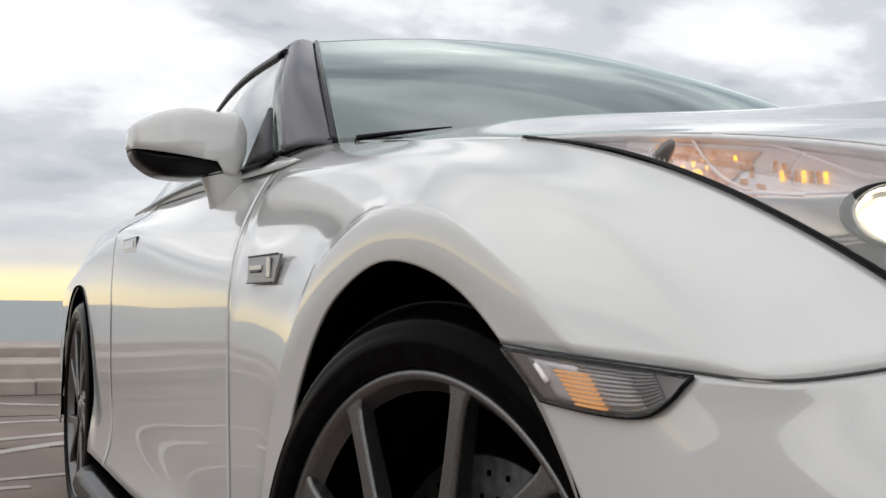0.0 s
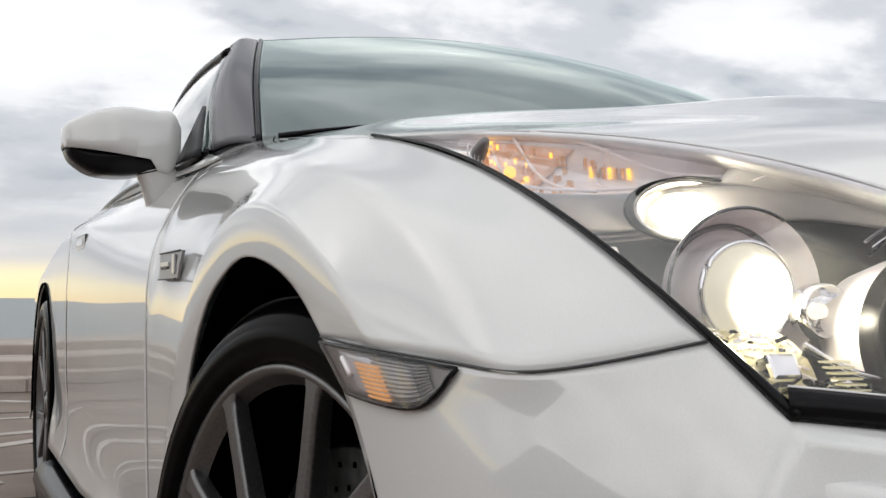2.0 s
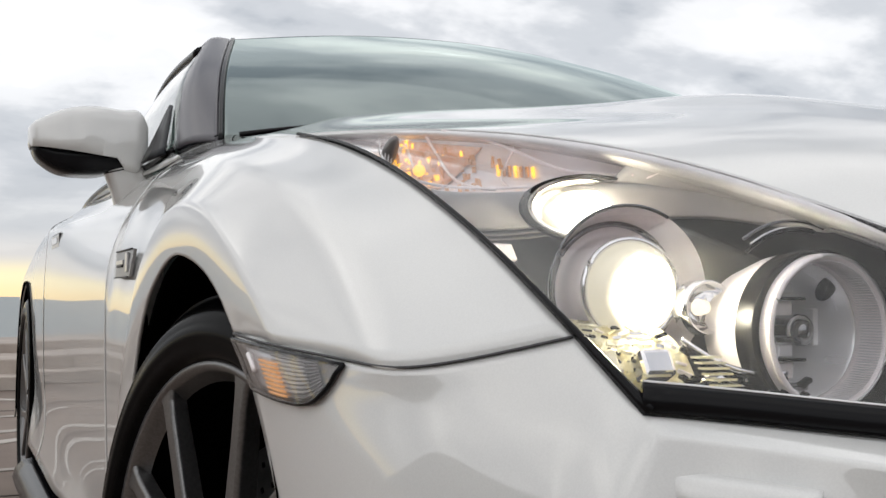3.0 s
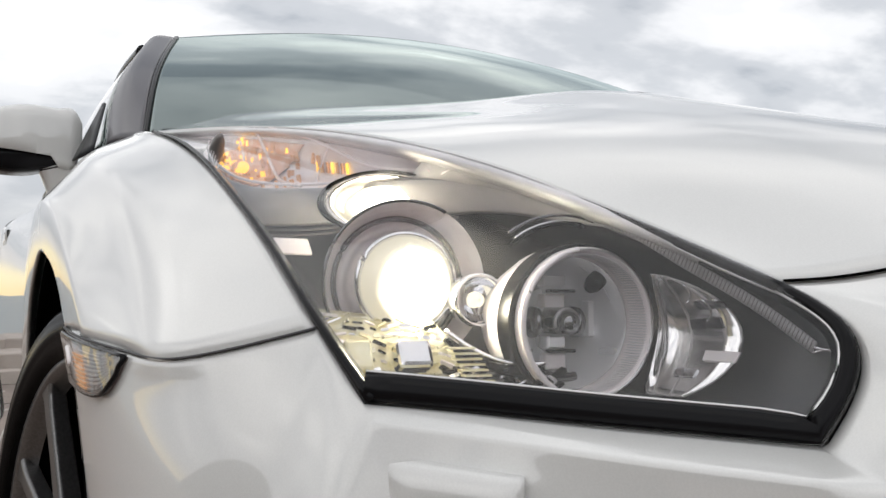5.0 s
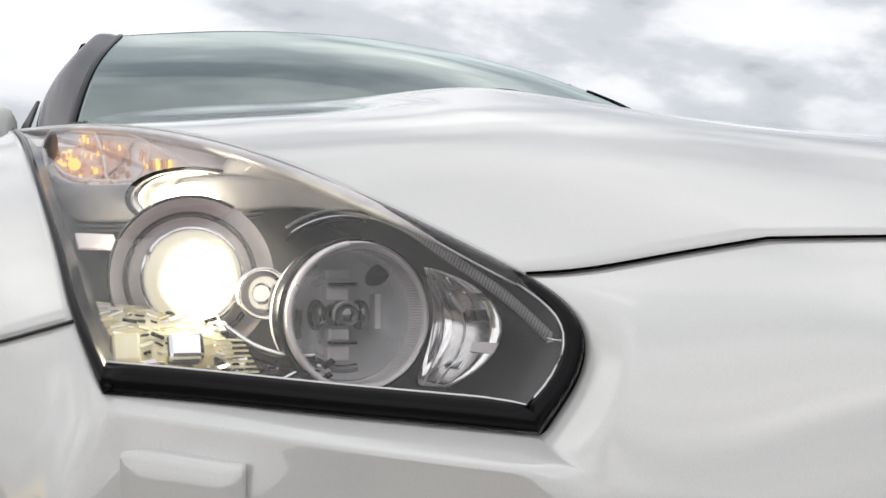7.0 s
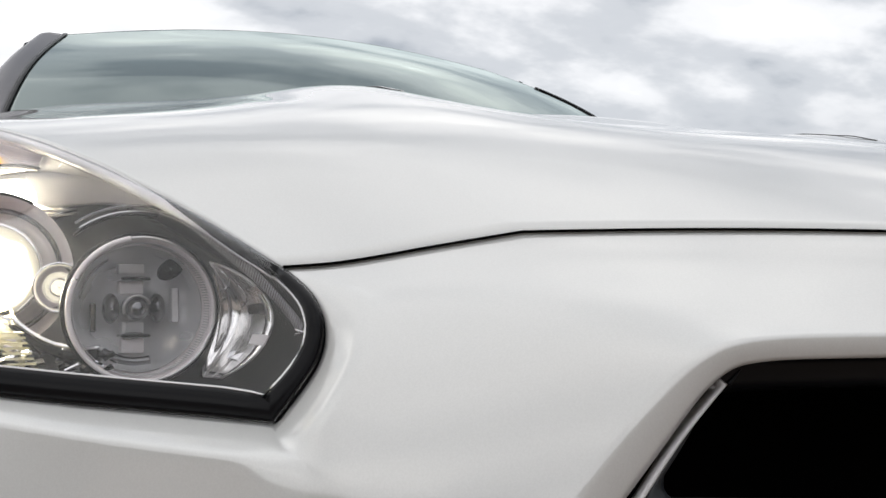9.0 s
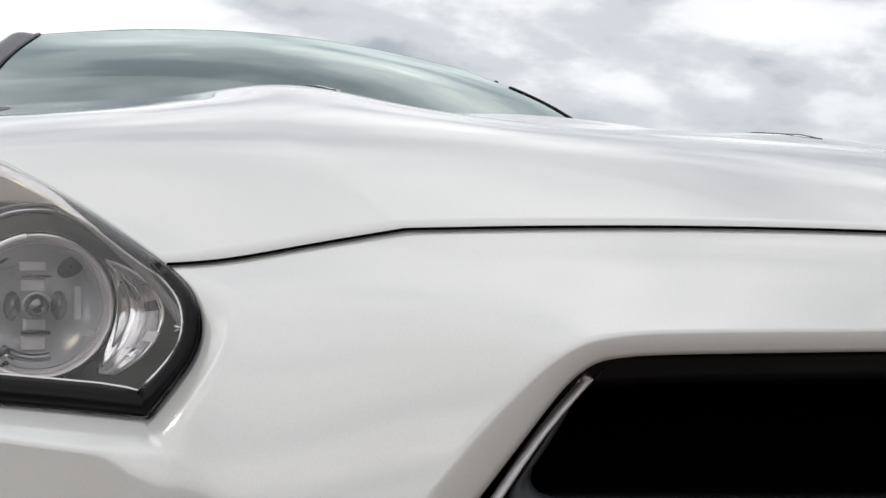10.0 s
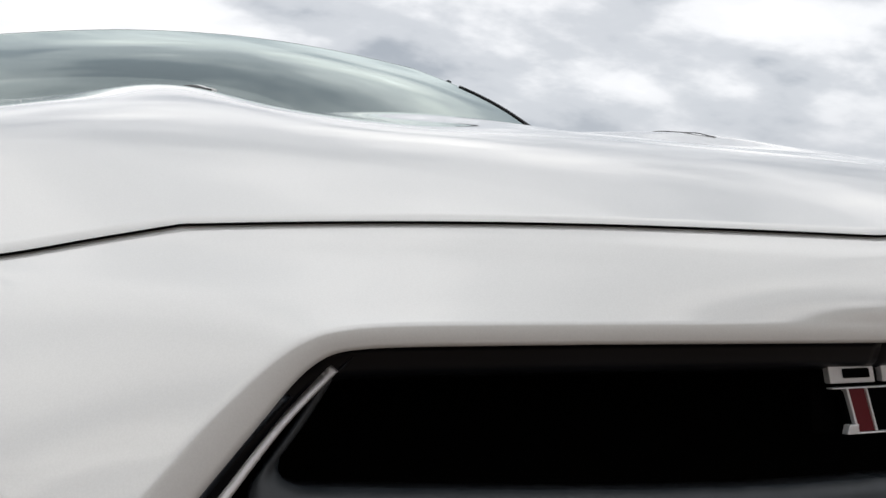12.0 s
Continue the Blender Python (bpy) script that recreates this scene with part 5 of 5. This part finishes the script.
    for r, along, w, a0, a1, mat in ((0.0640, -0.004, 0.0014, 78, 130, M_gasket), (0.0660, -0.004, 0.0007, 80, 125, M_chrome), (0.0700, -0.008, 0.0012, 70, 125, M_smoke_chrome)):
        hoop(HIGH, 0, r, along, w, mat, high, "bezel_ridge", "curved ridge of the bezel round the high beam", a0, a1)
    # pale trim between the band and the lamp's upper edge; lamplight-tinted floor under the projector
    rise_e = inset(lens_in[35:53], np.full(18, 0.004)) + np.array((0.003, 0.008, -0.002))
    fall_e = spl(band_top[20:38], 18)
    part("upper_trim", bm_grid(f(coons(fall_e, rise_e, spl([fall_e[0], rise_e[0]], 6), spl([fall_e[-1], rise_e[-1]], 6)) + np.array((0.001, 0.003, -0.001))), bool(s)), M_band, car, "pale trim under the lamp's upper edge", thick=0.001)
    ground_g = net([[(-0.808, 0.368, 0.6560), (-0.762, 0.345, 0.6470), (-0.715, 0.320, 0.6410)], [(-0.802, 0.405, 0.6540), (-0.757, 0.392, 0.6460), (-0.712, 0.368, 0.6420)]], 16, 8)
    part("lamp_floor", bm_grid(f(ground_g), bool(s)), M_lamplit, car, "floor of the lamp, tinted like lamplight", thick=0.001)
    panel = cham[1:9, 3:13] + np.array((-0.001, -0.004, 0.001))
    part("amber_panel", bm_grid(f(panel), not s), M_peach, turn, "peach-coloured inner panel", thick=0.0008)



lamp_unit(0)
lamp_unit(1)



def gather(root, names, side=0):
    """Hangs the pieces of one unit under its main piece."""
    for ob in list(car.children) + [c for p in car.children for c in p.children]:
        mean_x = sum(v.co.x for v in ob.data.vertices) / len(ob.data.vertices)
        if ob is not root and ob.name.split(".")[0] in names and (side == 0 or mean_x * side > 0):
            ob.parent = root


LAMP_PARTS = {"headlamp_lens", "lamp_gasket", "lamp_edge", "lamp_bead", "low_beam", "position_lamp", "high_beam", "corner_reflector", "light_strip", "wire_clip", "turn_signal", "bezel_band", "lamp_bracket", "upper_trim", "lamp_floor", "lower_rib", "bright_facets", "dark_facets", "foot_facets"}
for ob in [c for c in car.children if c.name.split(".")[0] == "lamp_housing"]:
    gather(ob, LAMP_PARTS, -1 if ob.data.vertices[0].co.x < 0 else 1)
    ob.name, ob["label"] = "headlamp", "headlamp with a clear cover, lit low beam and dark bezel"
for ob in [c for c in car.children if c.name.split(".")[0] == "grille_frame"]:
    gather(ob, {"grille_strip", "grille_bar", "grille_backing"})
    ob.name, ob["label"] = "grille", "open grille in a slate black gloss frame"

# side marker lamp in the bumper, just ahead of the wheel arch
mark_top = spl([(-0.9335, 0.722, 0.6705), (-0.9285, 0.620, 0.6665), (-0.9110, 0.510, 0.661)], 20)
mark_low = spl([(-0.938, 0.664, 0.635), (-0.9365, 0.600, 0.632), (-0.9315, 0.556, 0.6325), (-0.9255, 0.534, 0.6385), (-0.9110, 0.510, 0.661)], 20)
marker = coons(mark_top, mark_low, spl([mark_top[0], mark_low[0]], 10), spl([mark_top[-1], mark_low[-1]], 10))
for i in range(10):
    for j in range(20):
        d = ((bump_side[..., 1:] - marker[i, j, 1:]) ** 2).sum(-1)
        w = 1 / (d + 4e-6) ** 2
        marker[i, j, 0] = (w * bump_side[..., 0]).sum() / w.sum() - 0.0012
mark_top, mark_low = marker[0], marker[-1]
for s, f in SIDES:
    base = part("side_marker", bm_grid(f(marker), bool(s)), M_smoked, car, "smoked side marker lamp with clear ribbed cover", thick=0.003)
    bright = marker[1:9, 3:17] + np.array((-0.0006, 0, 0))
    part("marker_reflector", bm_grid(f(bright[:, :12]), bool(s)), M_ribbed, base, "silver ribbed reflector", thick=0.0005)
    for n in range(10):
        r = bright[0] + (bright[-1] - bright[0]) * (n / 9) + np.array((-0.0012, 0, 0))
        part("marker_rib", tube(f(r[6:14]), 0.0008, 5), M_smoked, base)
        if n > 1:
            part("amber_rib", tube(f(r[3:8]), 0.0010, 5), M_amber_glow, base, "rib glowing amber in place of bulb light")
    part("bulb_holder", tube(f(bright[1:5, 1] + np.array((-0.0016, 0, 0))), 0.0026, 8), M_pale, base, "pale bulb holder")
    part("marker_cover", bm_grid(f(marker + np.array((-0.0032, 0, 0))), bool(s)), M_clear, base, "clear cover")
    for edge in (marker[0], marker[-1], marker[:, 0]):
        part("marker_seal", tube(f(edge + np.array((-0.0010, 0, 0))), 0.0018, 6), M_gasket, base, "dark seal")


# wheels
def wheel(x, y, steer, face, spin=-9):
    """face: +1 for the near side, -1 for the far one."""
    m = Matrix.Translation((x * face, y, HUB)) @ Matrix.Rotation(radians(steer), 4, "Z") @ Matrix.Diagonal((face, 1, 1, 1))
    w = part("wheel", lathe([(0.262, 0.020), (0.272, 0.008), (0.276, 0.0), (0.283, -0.001), (0.285, 0.004), (0.278, 0.012)], 80, m), M_rim, car, "dark grey multi-spoke alloy wheel", sharp=35)
    part("tyre", lathe([(0.276, 0.010), (0.286, -0.003), (0.296, -0.011), (0.302, -0.0085), (0.305, -0.0105), (0.320, -0.009), (0.324, -0.0065), (0.328, -0.007), (0.340, 0.003), (0.349, 0.014), (0.351, 0.018), (0.3525, 0.016), (0.354, 0.032), (0.3555, 0.060), (0.352, 0.062), (0.352, 0.068), (0.3555, 0.070), (0.3560, 0.120), (0.352, 0.122), (0.352, 0.130), (0.356, 0.132), (0.354, 0.205), (0.345, 0.238), (0.310, 0.250), (0.270, 0.24)], 96, m), M_rubber, w, "black low-profile tyre with grooved tread", sharp=28)
    # shade between the spokes is painted into the barrel
    part("barrel", lathe([(0.268, 0.014), (0.262, 0.03), (0.252, 0.06), (0.246, 0.20), (0.262, 0.235)], 64, m), M_void, w, "wheel barrel with its shade painted near-black")
    for n in range(10):
        a = radians(spin + 72 * (n // 2) + (20.5 if n % 2 else -20.5))
        bm = bmesh.new()
        prof = [(0.050, 0.006, 0.022, 0.030), (0.120, 0.004, 0.0145, 0.026), (0.200, 0.003, 0.0118, 0.024), (0.245, 0.002, 0.0120, 0.022), (0.264, 0.002, 0.0135, 0.021), (0.277, 0.002, 0.0195, 0.020)]
        rings = []
        for r, dx, hw, th in prof:
            o = (0.0 if n % 2 else 1) * 0.050 * (1 - r / 0.277)
            rings.append([bm.verts.new(m @ (Matrix.Rotation(a, 4, "X") @ Vector(p))) for p in ((dx + 0.003, o - hw, r), (dx, o - hw * 0.75, r), (dx, o + hw * 0.75, r), (dx + 0.003, o + hw, r), (dx + th, o + hw * 0.8, r), (dx + th, o - hw * 0.8, r))])
        for p, q in zip(rings, rings[1:]):
            for i in range(6):
                bm.faces.new((p[i], p[(i + 1) % 6], q[(i + 1) % 6], q[i]))
        bmesh.ops.recalc_face_normals(bm, faces=bm.faces)
        part("spoke", bm, M_rim, w, smooth=False, bevel=0.002)
    part("hub", lathe([(0.0005, 0.004), (0.026, 0.004), (0.030, 0.008), (0.034, 0.010), (0.070, 0.012), (0.075, 0.06)], 32, m), M_rim, w, "round hub with cap")
    disc = part("brake_disc", lathe([(0.070, 0.075), (0.100, 0.075), (0.105, 0.088), (0.192, 0.088), (0.195, 0.092), (0.195, 0.115)], 64, m), M_disc, w, "drilled iron brake disc")
    holes = bmesh.new()
    for n in range(36):
        for r in (0.125, 0.150, 0.175):
            a = 2 * math.pi * (n + (r - 0.125) * 18) / 36
            box(0.0878, r * math.cos(a), r * math.sin(a), 0.001, 0.006, 0.006, holes, Matrix.Rotation(a, 4, "X"))
    bmesh.ops.transform(holes, matrix=m, verts=holes.verts)
    tagged(part("drill_holes", holes, M_void, disc, smooth=False), kind="stuff")
    cal = bmesh.new()
    for n in range(9):
        a = radians(150 + 8 * n) if y < 2 else radians(10 + 8 * n)
        box(0.092, 0.170 * math.cos(a), 0.170 * math.sin(a), 0.060, 0.075, 0.028, cal, Matrix.Rotation(a, 4, "X"))
    bmesh.ops.transform(cal, matrix=m, verts=cal.verts)
    part("brake_caliper", cal, M_disc, w, "metal brake caliper", smooth=False, bevel=0.004)
    part("dust_shield", lathe([(0.02, 0.14), (0.25, 0.14), (0.25, 0.15), (0.02, 0.15)], 48, m), M_void, w, "shield behind the brake, painted near-black as shade")
    return w


wheel(-0.895, 0.965, 12.0, 1)
wheel(-0.915, REAR_AXLE, 0, 1)
wheel(-0.895, 0.965, 12.0, -1)
wheel(-0.915, REAR_AXLE, 0, -1)


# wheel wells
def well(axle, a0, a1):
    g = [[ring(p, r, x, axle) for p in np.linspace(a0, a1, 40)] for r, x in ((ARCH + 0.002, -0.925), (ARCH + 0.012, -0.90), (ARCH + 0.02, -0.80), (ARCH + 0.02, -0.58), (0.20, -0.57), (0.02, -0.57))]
    both("wheel_well", np.array(g), M_void, "wheel well liner, painted near-black as shade", 0.004)


well(FRONT_AXLE, -8, 188)
well(REAR_AXLE, -8, 188)

# door mirrors
mir_x = (-0.792, -0.800, -0.830, -0.880, -0.930, -0.970, -0.995, -1.008, -1.014)
mir_lo = (0.990, 0.966, 0.950, 0.943, 0.940, 0.948, 0.965, 0.984, 1.002)
mir_hi = (1.046, 1.063, 1.075, 1.0775, 1.0735, 1.061, 1.048, 1.039, 1.031)
mir_f = (2.080, 2.074, 2.067, 2.061, 2.060, 2.068, 2.080, 2.098, 2.120)
mir_b = (2.150, 2.165, 2.175, 2.180, 2.180, 2.178, 2.174, 2.165, 2.145)
xs = np.linspace(-0.792, -1.014, 40)
key = -np.array(mir_x)
lo, hi, fr, bk = (natural(key, [[v] for v in vals], -xs)[:, 0] for vals in (mir_lo, mir_hi, mir_f, mir_b))
shell = []
for i, x in enumerate(xs):
    row = []
    for a in np.linspace(0, 2 * math.pi, 49)[:-1]:
        c, sn = math.cos(a), math.sin(a)
        c, sn = math.copysign(abs(c) ** 0.36, c), math.copysign(abs(sn) ** 0.36, sn)
        row.append((x, (fr[i] + bk[i]) / 2 - c * (bk[i] - fr[i]) / 2, (lo[i] + hi[i]) / 2 + sn * (hi[i] - lo[i]) / 2))
    shell.append(row)
shell = np.array(shell)


def mirror_shell(s, f):
    def piece(which):
        bm = bmesh.new()
        ring_v = [[bm.verts.new(p) for p in row] for row in shell]
        n = 48
        for p, q in zip(ring_v, ring_v[1:]):
            for k in range(n):
                bm.faces.new((p[k], p[(k + 1) % n], q[(k + 1) % n], q[k]))
        for r in (ring_v[0], ring_v[-1]):
            bm.faces.new(r)
        bmesh.ops.recalc_face_normals(bm, faces=bm.faces)

        def cut(co, no, outer):
            bmesh.ops.bisect_plane(bm, geom=bm.verts[:] + bm.edges[:] + bm.faces[:], plane_co=co, plane_no=no, clear_outer=outer, clear_inner=not outer)

        # slanting joint between the painted cap and the black lower half
        cut((-1.005, 0, 0.992), (0.115, 0, 1), which != "cap")
        if which != "cap":
            cut((-0.842, 0, 0.960), (1, 0, 0.7), which == "low")
        if s:
            for v in bm.verts:
                v.co.x *= -1
            bmesh.ops.reverse_faces(bm, faces=bm.faces)
        return bm

    bm, rest, dark = piece("cap"), piece("rest"), piece("low")
    spare = bpy.data.meshes.new("spare")
    rest.to_mesh(spare)
    rest.free()
    bm.from_mesh(spare)
    bpy.data.meshes.remove(spare)
    bmesh.ops.remove_doubles(bm, verts=bm.verts, dist=2e-4)
    bmesh.ops.transform(dark, matrix=Matrix.Translation((0.002 * (-1 if s else 1), 0.010, 0.001)), verts=dark.verts)
    body = part("door_mirror", bm, M_paint, car, "white door mirror with a dark lower half", thick=0.003)
    part("mirror_lower", dark, M_gasket, body, "black lower half", thick=0.002)
    part("mirror_glass", bm_grid(f([[(x, 2.176, z) for x in np.linspace(-0.985, -0.82, 6)] for z in (0.965, 1.01, 1.06)]), bool(s)), M_chrome, body, "mirror glass", thick=0.003)
    foot = net([[(-0.868, 2.085, 0.955), (-0.866, 2.140, 0.955), (-0.800, 2.150, 0.962), (-0.796, 2.095, 0.968), (-0.868, 2.085, 0.955)],
                [(-0.855, 2.095, 0.915), (-0.850, 2.150, 0.915), (-0.800, 2.155, 0.935), (-0.786, 2.095, 0.952), (-0.855, 2.095, 0.915)],
                [(-0.842, 2.105, 0.872), (-0.838, 2.170, 0.872), (-0.800, 2.160, 0.905), (-0.780, 2.090, 0.935), (-0.842, 2.105, 0.872)]], 33, 16)
    part("mirror_foot", bm_grid(f(foot), bool(s)), M_paint, body, "painted mirror foot", thick=0.002)
    part("foot_seal", tube(f(foot[-1] + np.array((-0.003, -0.002, 0.002))), 0.0026, 6), M_gasket, body, "dark seal under the mirror foot")
    part("foot_seal", tube(f(foot[1] + np.array((0, 0, -0.002))), 0.0014, 6), M_gasket, body, "dark joint above the mirror foot")


for s, f in SIDES:
    mirror_shell(s, f)

# fender vent plate and flush door handles
for s, f in SIDES:
    vent_g = np.array([[(-0.9115, 1.418, 0.771), (-0.9122, 1.500, 0.771), (-0.9125, 1.586, 0.7715)], [(-0.9132, 1.430, 0.752), (-0.9142, 1.508, 0.752), (-0.9140, 1.583, 0.752)], [(-0.9142, 1.442, 0.7325), (-0.9152, 1.515, 0.7325), (-0.9155, 1.580, 0.732)]])
    vent = part("fender_vent", bm_grid(f(vent_g), not s), M_vent, car, "small satin grey vent plate on the fender", smooth=False, thick=0.004)
    for y0, y1, z0, z1, mat in ((1.455, 1.474, 0.739, 0.767, M_satin), (1.500, 1.566, 0.7505, 0.7575, M_satin), (1.505, 1.560, 0.7470, 0.7500, M_black), (1.425, 1.583, 0.7705, 0.7725, M_black), (1.445, 1.578, 0.7310, 0.7330, M_black)):
        bx = -0.9150 + (0.5 * (z0 + z1) - 0.752) * 0.08
        part("vent_bar", box(f((bx, 0, 0))[0], (y0 + y1) / 2, (z0 + z1) / 2, 0.003, y1 - y0, z1 - z0), mat, vent, smooth=False, bevel=0.0008)
    handle = part("door_handle", box(f((-0.9085, 0, 0))[0], 2.745, 0.838, 0.006, 0.200, 0.034), M_satin, car, "satin silver flush door handle", smooth=False, bevel=0.003)
    part("handle_inlay", box(f((-0.9108, 0, 0))[0], 2.745, 0.840, 0.004, 0.140, 0.016), M_chrome, handle, "bright handle inlay", smooth=False, bevel=0.001)
    part("handle_seal", box(f((-0.9072, 0, 0))[0], 2.745, 0.838, 0.006, 0.210, 0.040), M_black, handle, "dark seam round the handle", smooth=False, bevel=0.003)
for ob in [c for c in car.children if c.name.split(".")[0] == "door"]:
    gather(ob, {"door_handle", "handle_inlay", "handle_seal"}, -1 if ob.data.vertices[0].co.x < 0 else 1)
